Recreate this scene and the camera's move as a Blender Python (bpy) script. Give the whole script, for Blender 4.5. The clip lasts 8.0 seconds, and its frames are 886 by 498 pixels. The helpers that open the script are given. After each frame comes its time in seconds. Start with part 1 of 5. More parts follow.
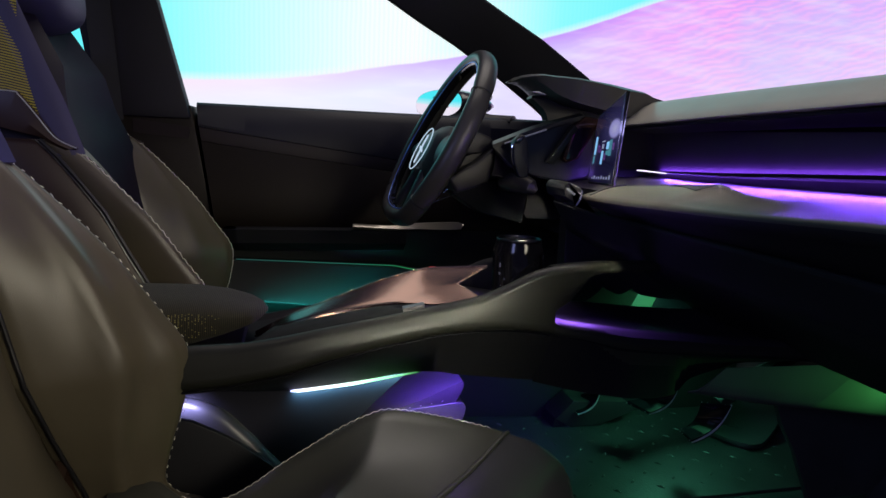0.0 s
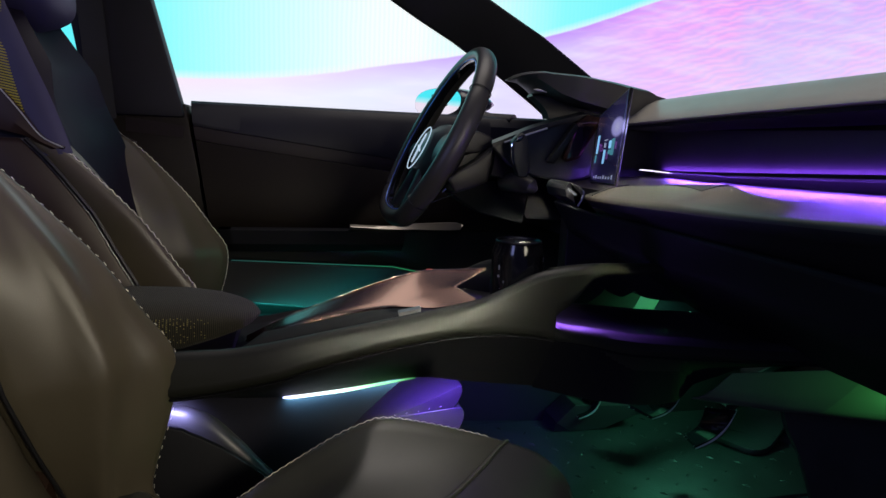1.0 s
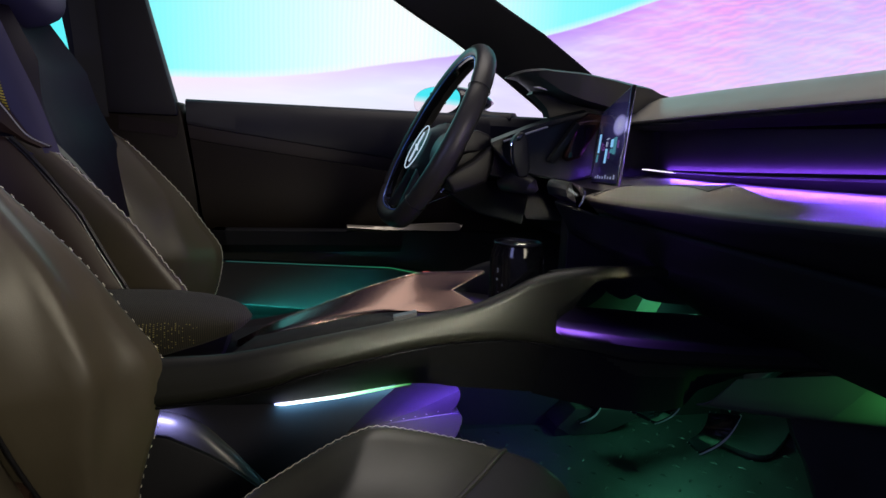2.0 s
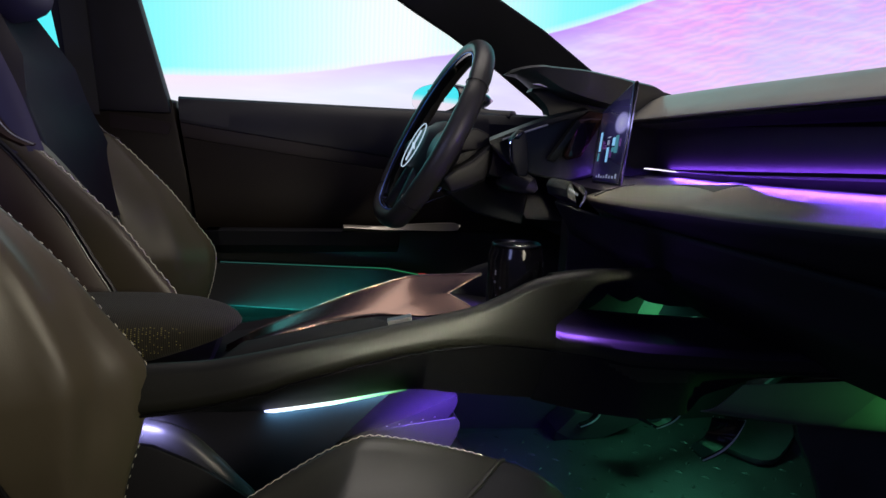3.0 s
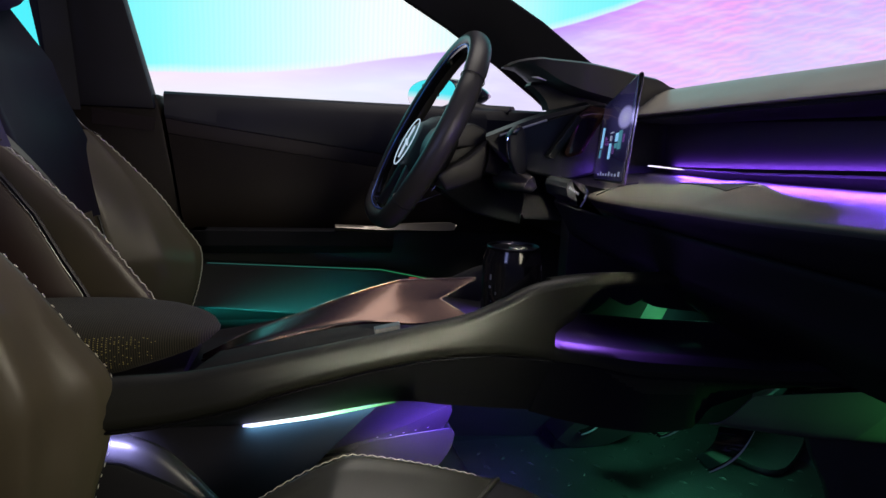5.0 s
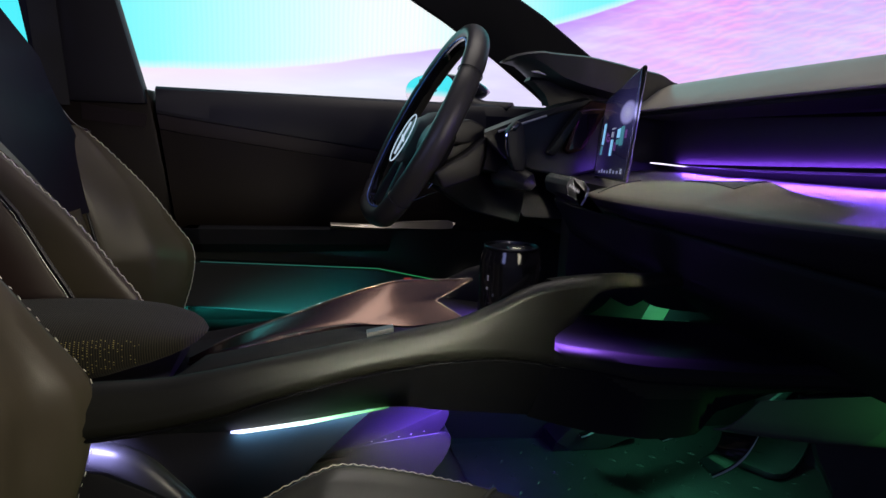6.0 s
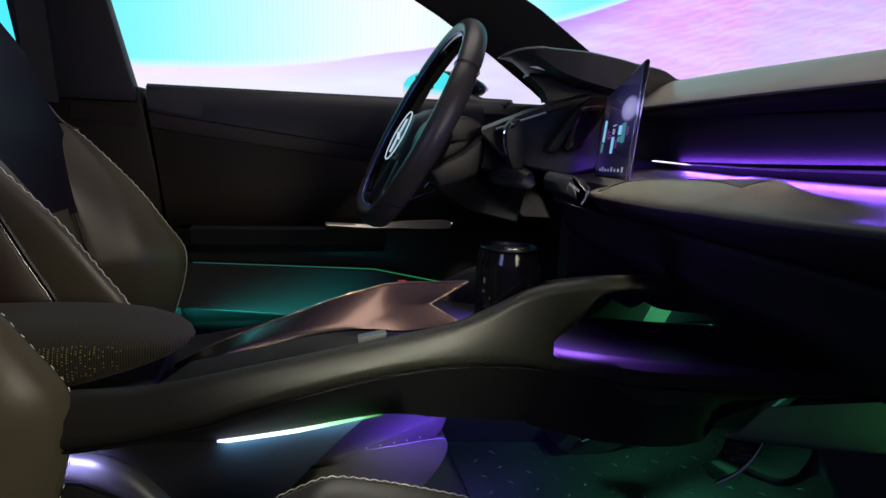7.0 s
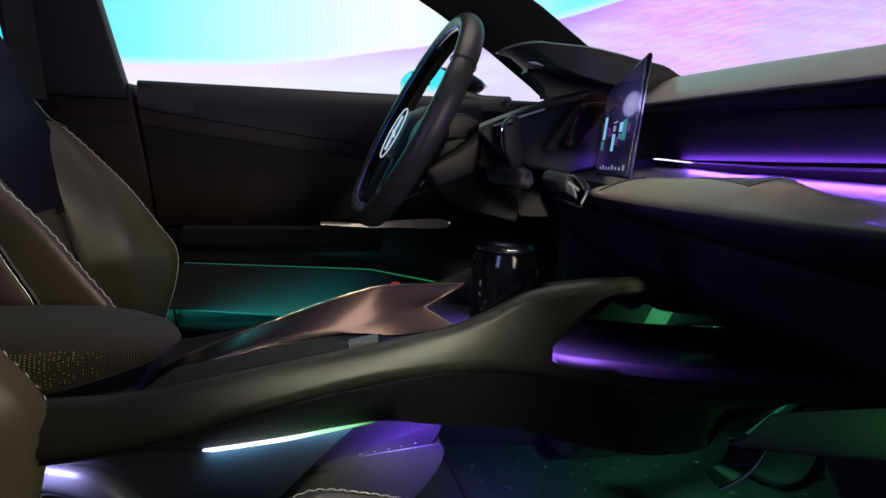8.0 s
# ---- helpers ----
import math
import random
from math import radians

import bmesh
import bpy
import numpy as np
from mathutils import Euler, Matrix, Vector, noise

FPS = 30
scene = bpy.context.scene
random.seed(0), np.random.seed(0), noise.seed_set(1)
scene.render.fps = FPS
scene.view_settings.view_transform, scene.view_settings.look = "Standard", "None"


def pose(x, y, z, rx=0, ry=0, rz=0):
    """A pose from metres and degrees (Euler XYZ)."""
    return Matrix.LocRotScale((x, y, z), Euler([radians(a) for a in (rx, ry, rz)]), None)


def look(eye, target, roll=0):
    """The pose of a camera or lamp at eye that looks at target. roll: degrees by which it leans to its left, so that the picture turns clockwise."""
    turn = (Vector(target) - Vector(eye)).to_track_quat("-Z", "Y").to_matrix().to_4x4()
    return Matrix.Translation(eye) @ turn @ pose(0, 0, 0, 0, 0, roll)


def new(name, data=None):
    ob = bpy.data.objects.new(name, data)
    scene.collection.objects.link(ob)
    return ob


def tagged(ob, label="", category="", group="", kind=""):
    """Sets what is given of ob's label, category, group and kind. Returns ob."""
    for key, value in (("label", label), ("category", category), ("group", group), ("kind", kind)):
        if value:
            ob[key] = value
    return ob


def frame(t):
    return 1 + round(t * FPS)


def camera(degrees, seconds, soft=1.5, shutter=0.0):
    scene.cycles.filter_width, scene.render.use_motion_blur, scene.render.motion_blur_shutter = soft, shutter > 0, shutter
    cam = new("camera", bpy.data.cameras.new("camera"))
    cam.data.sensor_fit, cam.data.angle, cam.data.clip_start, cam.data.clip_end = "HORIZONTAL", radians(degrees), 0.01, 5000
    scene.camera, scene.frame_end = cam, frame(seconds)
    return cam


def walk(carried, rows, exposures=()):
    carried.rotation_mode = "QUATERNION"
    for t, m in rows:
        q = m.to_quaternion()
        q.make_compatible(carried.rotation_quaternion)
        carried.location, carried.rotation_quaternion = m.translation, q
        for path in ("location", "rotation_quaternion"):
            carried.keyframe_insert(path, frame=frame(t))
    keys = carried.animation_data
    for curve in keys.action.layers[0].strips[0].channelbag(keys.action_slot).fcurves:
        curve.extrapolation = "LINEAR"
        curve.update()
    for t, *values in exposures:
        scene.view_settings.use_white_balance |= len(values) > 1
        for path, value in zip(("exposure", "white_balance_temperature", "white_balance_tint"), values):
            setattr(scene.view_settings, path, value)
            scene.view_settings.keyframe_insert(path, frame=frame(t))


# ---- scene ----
cam = camera(70.0, 8.0)
METRES, EYE, TILT, LEAN, TURN = 0.21, 1.15, -9.9, -2.5, -13.3
ROWS = [
    (0.0, 0.0, 0.0, 0.0, 0.0, 0.0, -0.0),
    (0.5, 0.0133, 0.058, 0.0097, 0.01, -0.01, 0.0),
    (1.0, 0.0304, 0.1209, 0.0195, 0.11, -0.05, 0.0),
    (1.5, 0.0456, 0.1781, 0.0289, 0.17, -0.07, -0.01),
    (3.0, 0.0888, 0.3611, 0.0585, 0.22, -0.21, -0.08),
    (3.5, 0.1054, 0.4179, 0.0664, 0.24, -0.24, -0.04),
    (4.0, 0.1203, 0.4791, 0.0745, 0.25, -0.25, -0.03),
    (4.5, 0.1349, 0.5366, 0.0822, 0.27, -0.29, -0.05),
    (6.0, 0.1781, 0.72, 0.1059, 0.3, -0.65, -0.12),
    (6.5, 0.1935, 0.7785, 0.1128, 0.33, -0.7, -0.08),
    (7.0, 0.211, 0.8416, 0.1202, 0.33, -0.76, -0.04),
    (7.5, 0.2261, 0.8984, 0.1264, 0.31, -0.82, -0.02),
    (8.0, 0.2429, 0.9601, 0.1341, 0.33, -0.89, -0.01),
]
walk(cam, [(t, pose(0, 0, EYE, TILT, LEAN, TURN) @ pose(METRES * 0.82 * x, METRES * y, METRES * 0.82 * z, 90 + pitch, roll, yaw)) for t, x, y, z, yaw, pitch, roll in ROWS])


# ---- world and lights ----
world = bpy.data.worlds.new("studio_dark")
world.use_nodes = True
scene.world = world
world.node_tree.nodes["Background"].inputs[0].default_value = (0.36, 0.36, 1.0, 1)
world.node_tree.nodes["Background"].inputs[1].default_value = 0.10


def area(name, eye, target, sx, sy, watts, color, spread=180):
    d = bpy.data.lights.new(name, "AREA")
    d.shape, d.size, d.size_y, d.energy, d.color = "RECTANGLE", sx, sy, watts, color
    d.spread = radians(spread)
    ob = new(name, d)
    ob.matrix_world = look(eye, target)
    return ob


def strip_lamp(name, a, b, aim, width, watts, color, spread=180):
    """A thin lamp from a to b that shines towards aim."""
    a, b, z = Vector(a), Vector(b), -Vector(aim).normalized()
    x = (b - a).normalized()
    z = (z - x * z.dot(x)).normalized()
    y = z.cross(x)
    ob = area(name, a, b, (b - a).length, width, watts, color, spread)
    m = Matrix((x, y, z)).transposed().to_4x4()
    m.translation = (a + b) / 2
    ob.matrix_world = m
    return ob


area("studio_softbox", (0.74, -0.60, 1.36), (-0.16, 0.66, 0.76), 0.40, 0.40, 2.5, (1.0, 0.90, 0.70), 100)
area("studio_blue_panel", (-1.4, -0.9, 1.8), (0.1, 1.0, 1.1), 0.5, 0.5, 6.5, (0.40, 0.45, 1.0))
area("studio_ceiling_panel", (0.62, 1.35, 3.3), (0.54, 1.1, 1.0), 1.7, 1.8, 21, (1.0, 0.92, 0.84))
strip_lamp("dash_strip_lamp", (0.664, 0.14, 1.1315), (0.664, 1.035, 1.1046), (-0.85, 0, -1), 0.004, 3.5, (0.19, 0.068, 1.0))
strip_lamp("dash_glow_lamp", (0.6735, 0.14, 1.1530), (0.6735, 1.08, 1.1085), (1, 0, 0.15), 0.003, 0.36, (0.26, 0.07, 1.0))
# two unseen narrow spots, added to brighten the shelf and the console flank
area("shelf_fill_spot", (0.10, -1.0, 2.05), (0.46, 0.80, 1.09), 0.10, 0.10, 0.70, (1.0, 0.93, 0.80), 7)
area("console_fill_spot", (0.10, -1.0, 2.05), (0.18, 0.75, 0.935), 0.14, 0.14, 0.20, (1.0, 0.94, 0.74), 9)
strip_lamp("console_strip_lamp", (0.004, 0.7925, 0.8165), (0.150, 0.7925, 0.8340), (0, 0.75, -0.66), 0.003, 0.14, (0.24, 0.66, 1.0), 150)
area("console_rear_lamp", (-0.135, 0.770, 0.826), (-0.13, 0.81, 0.77), 0.05, 0.016, 0.085, (0.45, 0.42, 1.0), 100)
area("console_slot_lamp", (0.405, 0.818, 0.967), (0.395, 0.808, 0.90), 0.075, 0.03, 0.44, (0.33, 0.13, 1.0), 150)
area("under_console_lamp", (0.24, 0.90, 0.825), (0.28, 1.05, 0.63), 0.12, 0.02, 0.58, (0.15, 0.06, 1.0), 76)
area("driver_footwell_lamp", (0.80, 1.05, 0.846), (0.58, 1.12, 0.5), 0.06, 0.08, 0.80, (0.12, 0.70, 0.42))
area("passenger_footwell_lamp", (1.14, 0.665, 0.815), (0.86, 0.738, 0.79), 0.03, 0.03, 0.062, (0.14, 1.0, 0.22), 30)
area("door_sill_lamp", (-0.02, 1.415, 0.748), (0.0, 1.5, 0.775), 0.46, 0.01, 0.20, (0.04, 0.8, 0.72), 90)
area("cup_holder_lamp", (0.325, 0.90, 0.955), (0.25, 0.84, 0.93), 0.03, 0.03, 0.40, (0.3, 0.14, 1.0))


# ---- materials ----
def shader(name):
    m = bpy.data.materials.new(name)
    m.use_nodes = True
    nt = m.node_tree
    return m, nt, nt.nodes["Principled BSDF"]


def surface(name, color, rough=0.5, metal=0.0, grain=900.0, bump=0.12, vary=0.25, patch=9.0, coat=0.0, sheen=0.0, spec=0.5):
    """A procedural surface: fine grain as relief, large soft patches in colour and gloss."""
    m, nt, b = shader(name)
    L = nt.links.new
    tc = nt.nodes.new("ShaderNodeTexCoord")
    big = nt.nodes.new("ShaderNodeTexNoise")
    big.inputs["Scale"].default_value, big.inputs["Detail"].default_value = patch, 5
    L(tc.outputs["Object"], big.inputs["Vector"])
    ramp = nt.nodes.new("ShaderNodeValToRGB")
    lo = [c * (1 - vary) for c in color]
    hi = [min(1, c * (1 + vary)) for c in color]
    ramp.color_ramp.elements[0].position, ramp.color_ramp.elements[1].position = 0.3, 0.7
    ramp.color_ramp.elements[0].color, ramp.color_ramp.elements[1].color = (*lo, 1), (*hi, 1)
    L(big.outputs["Fac"], ramp.inputs["Fac"])
    L(ramp.outputs["Color"], b.inputs["Base Color"])
    mr = nt.nodes.new("ShaderNodeMapRange")
    mr.inputs["To Min"].default_value, mr.inputs["To Max"].default_value = max(0.02, rough * 0.88), min(1, rough * 1.12)
    L(big.outputs["Fac"], mr.inputs["Value"])
    L(mr.outputs["Result"], b.inputs["Roughness"])
    b.inputs["Metallic"].default_value = metal
    b.inputs["Coat Weight"].default_value = coat
    b.inputs["Sheen Weight"].default_value = sheen
    b.inputs["Specular IOR Level"].default_value = spec
    if bump:
        fine = nt.nodes.new("ShaderNodeTexVoronoi" if grain < 1200 and not metal else "ShaderNodeTexNoise")
        fine.inputs["Scale"].default_value = grain
        L(tc.outputs["Object"], fine.inputs["Vector"])
        bp = nt.nodes.new("ShaderNodeBump")
        bp.inputs["Strength"].default_value, bp.inputs["Distance"].default_value = bump, 0.0006
        L(fine.outputs[0], bp.inputs["Height"])
        L(bp.outputs["Normal"], b.inputs["Normal"])
    return m


def glow(name, color, strength, ends=None):
    """A lamp's face. ends: a second colour towards the far end of x in the object's box."""
    m, nt, b = shader(name)
    b.inputs["Base Color"].default_value = (0.02, 0.02, 0.02, 1)
    b.inputs["Emission Color"].default_value = (*color, 1)
    b.inputs["Emission Strength"].default_value = strength
    if ends:
        tc = nt.nodes.new("ShaderNodeTexCoord")
        sep = nt.nodes.new("ShaderNodeSeparateXYZ")
        nt.links.new(tc.outputs["Generated"], sep.inputs[0])
        ramp = nt.nodes.new("ShaderNodeValToRGB")
        els = ramp.color_ramp.elements
        els[0].color, els[1].color = (*ends[0][1], 1), (*ends[-1][1], 1)
        els[0].position, els[1].position = ends[0][0], ends[-1][0]
        for p, c in ends[1:-1]:
            els.new(p).color = (*c, 1)
        nt.links.new(sep.outputs["X"], ramp.inputs["Fac"])
        nt.links.new(ramp.outputs["Color"], b.inputs["Emission Color"])
    return m


CUSHION_FRONT = surface("cushion_front_leather", (0.042, 0.043, 0.046), 0.33, grain=1100, bump=0.08, vary=0.15)
CUSHION = surface("cushion_leather", (0.052, 0.053, 0.042), 0.34, grain=1100, bump=0.10, vary=0.15)
LEATHER = surface("olive_leather", (0.095, 0.080, 0.052), 0.37, grain=1100, bump=0.10, vary=0.12)
# slate leather with the blue light falling on it put into its colour
TRIM_BLUE = surface("blue_lit_slate_leather", (0.040, 0.036, 0.090), 0.55, grain=1100, bump=0.10, vary=0.12)
LEATHER_BLUE = surface("slate_leather", (0.013, 0.010, 0.020), 0.6, grain=1100, bump=0.10, vary=0.12, spec=0.2)
SOFT = surface("soft_touch_plastic", (0.0130, 0.0135, 0.0098), 0.46, grain=1600, bump=0.08, vary=0.1, spec=0.4)
BLACK = surface("black_plastic", (0.012, 0.012, 0.014), 0.45, grain=1500, bump=0.08, vary=0.2)
TRAY = surface("tray_rubber", (0.006, 0.006, 0.007), 0.7, grain=1300, bump=0.12, vary=0.12, spec=0.3)
GLOSS = surface("gloss_black", (0.008, 0.008, 0.01), 0.10, bump=0, vary=0.2, coat=0.6)
COPPER = surface("copper_anodised", (0.215, 0.140, 0.115), 0.25, metal=1.0, grain=2500, bump=0.02, vary=0.06, coat=0.25)
BROWN = surface("bronze_shell", (0.032, 0.017, 0.011), 0.42, metal=0.1, grain=1500, bump=0.05, vary=0.15)
CHROME = surface("chrome", (0.75, 0.76, 0.8), 0.08, metal=1.0, bump=0, vary=0.05)
STEEL = surface("brushed_steel", (0.5, 0.52, 0.52), 0.22, metal=1.0, grain=2000, bump=0.04, vary=0.1)
THREAD = surface("pale_thread", (0.80, 0.77, 0.64), 0.7, grain=3000, bump=0.1, vary=0.2)
DOOR = surface("door_leather", (0.011, 0.0105, 0.018), 0.5, grain=700, bump=0.2, vary=0.12)
PILLAR = surface("pillar_cloth", (0.009, 0.008, 0.014), 0.6, grain=1500, bump=0.08, vary=0.2)
DOOR_BASE = surface("door_grey_plastic", (0.012, 0.0125, 0.0125), 0.5, grain=900, bump=0.12, vary=0.15)
DOOR_BAND = surface("door_band_leather", (0.014, 0.0062, 0.0075), 0.5, grain=900, bump=0.1, vary=0.15)
DOOR_LOW = surface("door_brown_trim", (0.0135, 0.0088, 0.0056), 0.45, grain=900, bump=0.15, vary=0.15, spec=0.25)
SILL = surface("sill_plastic", (0.030, 0.031, 0.033), 0.42, grain=1500, bump=0.08, vary=0.1)
COPPER_HIGHLIGHT = surface("copper_highlight", (0.55, 0.40, 0.33), 0.25, metal=0.85, bump=0, vary=0.05)
COWL = surface("cowl_plastic", (0.026, 0.024, 0.023), 0.42, grain=1600, bump=0.08, vary=0.1)
BRIGHT = surface("bright_steel", (0.62, 0.64, 0.64), 0.3, metal=0.45, bump=0, vary=0.1)
BRIGHT_SATIN = surface("satin_pull_metal", (0.66, 0.59, 0.50), 0.3, metal=0.7, bump=0, vary=0.1)
CARPET = surface("floor_rubber", (0.030, 0.034, 0.036), 0.55, grain=400, bump=0.35, vary=0.25, patch=14)
HEADLINER = surface("headliner_cloth", (0.03, 0.03, 0.032), 0.9, grain=900, bump=0.2)
KNIT = surface("knit_fabric", (0.010, 0.010, 0.008), 0.9, grain=900, bump=0.3, sheen=0.05)


def knit_rows(m):
    """Fine crosswise rows of stitches in the relief."""
    nt = m.node_tree
    tc = [n for n in nt.nodes if n.type == "TEX_COORD"][0]
    w = nt.nodes.new("ShaderNodeTexWave")
    w.inputs["Scale"].default_value, w.inputs["Distortion"].default_value, w.inputs["Detail"].default_value = 140.0, 1.2, 2.0
    nt.links.new(tc.outputs["Object"], w.inputs["Vector"])
    old = [n for n in nt.nodes if n.type == "BUMP"][0]
    b = nt.nodes.new("ShaderNodeBump")
    b.inputs["Strength"].default_value, b.inputs["Distance"].default_value = 0.5, 0.0006
    nt.links.new(w.outputs["Fac"], b.inputs["Height"])
    ramp = [n for n in nt.nodes if n.type == "VALTORGB"][0]
    ramp.color_ramp.elements[0].color, ramp.color_ramp.elements[1].color = (0.005, 0.005, 0.0035, 1), (0.042, 0.037, 0.020, 1)
    nt.links.new(w.outputs["Fac"], ramp.inputs["Fac"])
    nt.links.new(old.outputs["Normal"], b.inputs["Normal"])
    nt.links.new(b.outputs["Normal"], nt.nodes["Principled BSDF"].inputs["Normal"])


knit_rows(KNIT)
PAINT = surface("body_paint", (0.03, 0.03, 0.035), 0.25, bump=0, coat=0.5)
WEBBING = surface("belt_webbing", (0.030, 0.030, 0.032), 0.8, grain=1800, bump=0.3, vary=0.15)
CONCRETE = surface("studio_floor_paint", (0.06, 0.06, 0.065), 0.5, grain=200, bump=0.1, patch=2)
STEEL_DARK = surface("dark_satin_metal", (0.22, 0.22, 0.23), 0.3, metal=1.0, grain=2000, bump=0.03, vary=0.1)
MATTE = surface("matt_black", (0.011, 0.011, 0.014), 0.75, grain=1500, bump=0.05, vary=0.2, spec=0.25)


# ---- mesh helpers ----
def finish(bm, name, material, parent=None, label="", sharp=38, bevel=0.0, loc=None):
    bmesh.ops.recalc_face_normals(bm, faces=bm.faces)
    me = bpy.data.meshes.new(name)
    bm.to_mesh(me)
    bm.free()
    me.materials.append(material)
    for p in me.polygons:
        p.use_smooth = True
    me.set_sharp_from_angle(angle=radians(sharp))
    ob = new(name, me)
    if parent is not None:
        ob.parent = parent
    if label:
        ob["label"] = label
    if bevel:
        md = ob.modifiers.new("edge", "BEVEL")
        md.width, md.segments, md.limit_method, md.angle_limit = bevel, 3, "ANGLE", radians(28)
        md.harden_normals = False
    return ob


def part(name, bm, material, parent, label="", **kw):
    return finish(bm, name, material, parent, label, **kw)


def thing(name, label, category, at=(0, 0, 0), group="", kind=""):
    e = new(name)
    e.location = at
    e.empty_display_size = 0.05
    return tagged(e, label, category, group, kind)


def smooth(pts, n):
    """n points along a Catmull-Rom curve through pts."""
    P = np.array(pts, float)
    P = np.vstack([2 * P[0] - P[1], P, 2 * P[-1] - P[-2]])
    out = []
    m = len(P) - 3
    for k in range(n):
        s = k / (n - 1) * m
        i = min(int(s), m - 1)
        u = s - i
        a, b, c, d = P[i], P[i + 1], P[i + 2], P[i + 3]
        out.append(0.5 * (2 * b + (c - a) * u + (2 * a - 5 * b + 4 * c - d) * u * u + (3 * b - a - 3 * c + d) * u ** 3))
    return [tuple(p) for p in out]


def loft(rings, closed=True, caps=True):
    bm = bmesh.new()
    vs = [[bm.verts.new(p) for p in r] for r in rings]
    n = len(rings[0])
    for a, b in zip(vs, vs[1:]):
        for i in range(n if closed else n - 1):
            j = (i + 1) % n
            bm.faces.new((a[i], a[j], b[j], b[i]))
    if caps and closed:
        bm.faces.new(vs[0])
        bm.faces.new(list(reversed(vs[-1])))
    return bm


def sheet(rows, thick):
    """An open grid of points given thickness."""
    bm = loft(rows, closed=False, caps=False)
    bmesh.ops.recalc_face_normals(bm, faces=bm.faces)
    bmesh.ops.solidify(bm, geom=bm.faces[:], thickness=thick)
    return bm


def prism(pts, a, b, axis="y", bev=0.0, seg=2):
    """A polygon of two coordinates, drawn out along axis from a to b."""
    def put(p, q, s):
        return {"x": (s, p, q), "y": (p, s, q), "z": (p, q, s)}[axis]
    bm = bmesh.new()
    lo = [bm.verts.new(put(p, q, a)) for p, q in pts]
    hi = [bm.verts.new(put(p, q, b)) for p, q in pts]
    bm.faces.new(lo)
    bm.faces.new(list(reversed(hi)))
    for i in range(len(pts)):
        j = (i + 1) % len(pts)
        bm.faces.new((lo[i], hi[i], hi[j], lo[j]))
    if bev:
        bmesh.ops.recalc_face_normals(bm, faces=bm.faces)
        bmesh.ops.bevel(bm, geom=bm.edges[:], offset=bev, segments=seg, profile=0.6, affect="EDGES", clamp_overlap=True)
    return bm


def box(x0, x1, y0, y1, z0, z1, bev=0.0, seg=2):
    return prism([(x0, z0), (x1, z0), (x1, z1), (x0, z1)], y0, y1, "y", bev, seg)


def tube(path, r, sides=10, closed=False, flat=1.0):
    """A round bar along path; r a number or one for each point; flat squeezes it."""
    P = [Vector(p) for p in path]
    n = len(P)
    rings = []
    up = Vector((0, 0, 1))
    for i, p in enumerate(P):
        a = P[(i - 1) % n] if closed or i else p
        b = P[(i + 1) % n] if closed or i < n - 1 else p
        d = (b - a).normalized()
        u = d.cross(up)
        if u.length < 1e-4:
            u = d.cross(Vector((1, 0, 0)))
        u.normalize()
        v = d.cross(u)
        rad = r[i] if isinstance(r, (list, tuple)) else r
        rings.append([tuple(p + (u * math.cos(t) * flat + v * math.sin(t)) * rad) for t in (2 * math.pi * k / sides for k in range(sides))])
    if closed:
        return loft(rings + [rings[0]], caps=False)
    return loft(rings)


def stitches(path, r=0.0011, pitch=0.0085, fill=0.62, zig=0.0):
    """A row of short threads laid along path, slightly uneven."""
    P = [Vector(p) for p in smooth(path, 240)]
    run = [0.0]
    for a, b in zip(P, P[1:]):
        run.append(run[-1] + (b - a).length)

    def at(s):
        i = min(max(int(np.searchsorted(run, s)) - 1, 0), len(P) - 2)
        return P[i].lerp(P[i + 1], (s - run[i]) / max(1e-9, run[i + 1] - run[i]))
    bm = bmesh.new()
    rnd = random.Random(5)
    s = 0.002
    k = 0
    while s + pitch < run[-1]:
        a, b = at(s), at(s + pitch * fill)
        off = Vector((0, 0, zig * (1 if k % 2 else -1)))
        a, b = a + off, b - off
        a += Vector((rnd.uniform(-1, 1), rnd.uniform(-1, 1), rnd.uniform(-1, 1))) * r * 0.3
        d = (b - a).normalized()
        u = d.cross(Vector((0.3, 1, 0.2))).normalized()
        v = d.cross(u)
        rings = []
        for q, w in ((a - d * r, 0.4), (a.lerp(b, 0.2), 1), (a.lerp(b, 0.8), 1), (b + d * r, 0.4)):
            rings.append([bm.verts.new(q + (u * math.cos(t) + v * math.sin(t)) * r * w) for t in (2 * math.pi * i / 6 for i in range(6))])
        for ra, rb in zip(rings, rings[1:]):
            for i in range(6):
                bm.faces.new((ra[i], ra[(i + 1) % 6], rb[(i + 1) % 6], rb[i]))
        bm.faces.new(rings[0])
        bm.faces.new(list(reversed(rings[-1])))
        s += pitch * rnd.uniform(0.95, 1.05)
        k += 1
    return bm


MID = 0.87        # the car's centre plane
FLOOR = 0.54      # the cabin floor


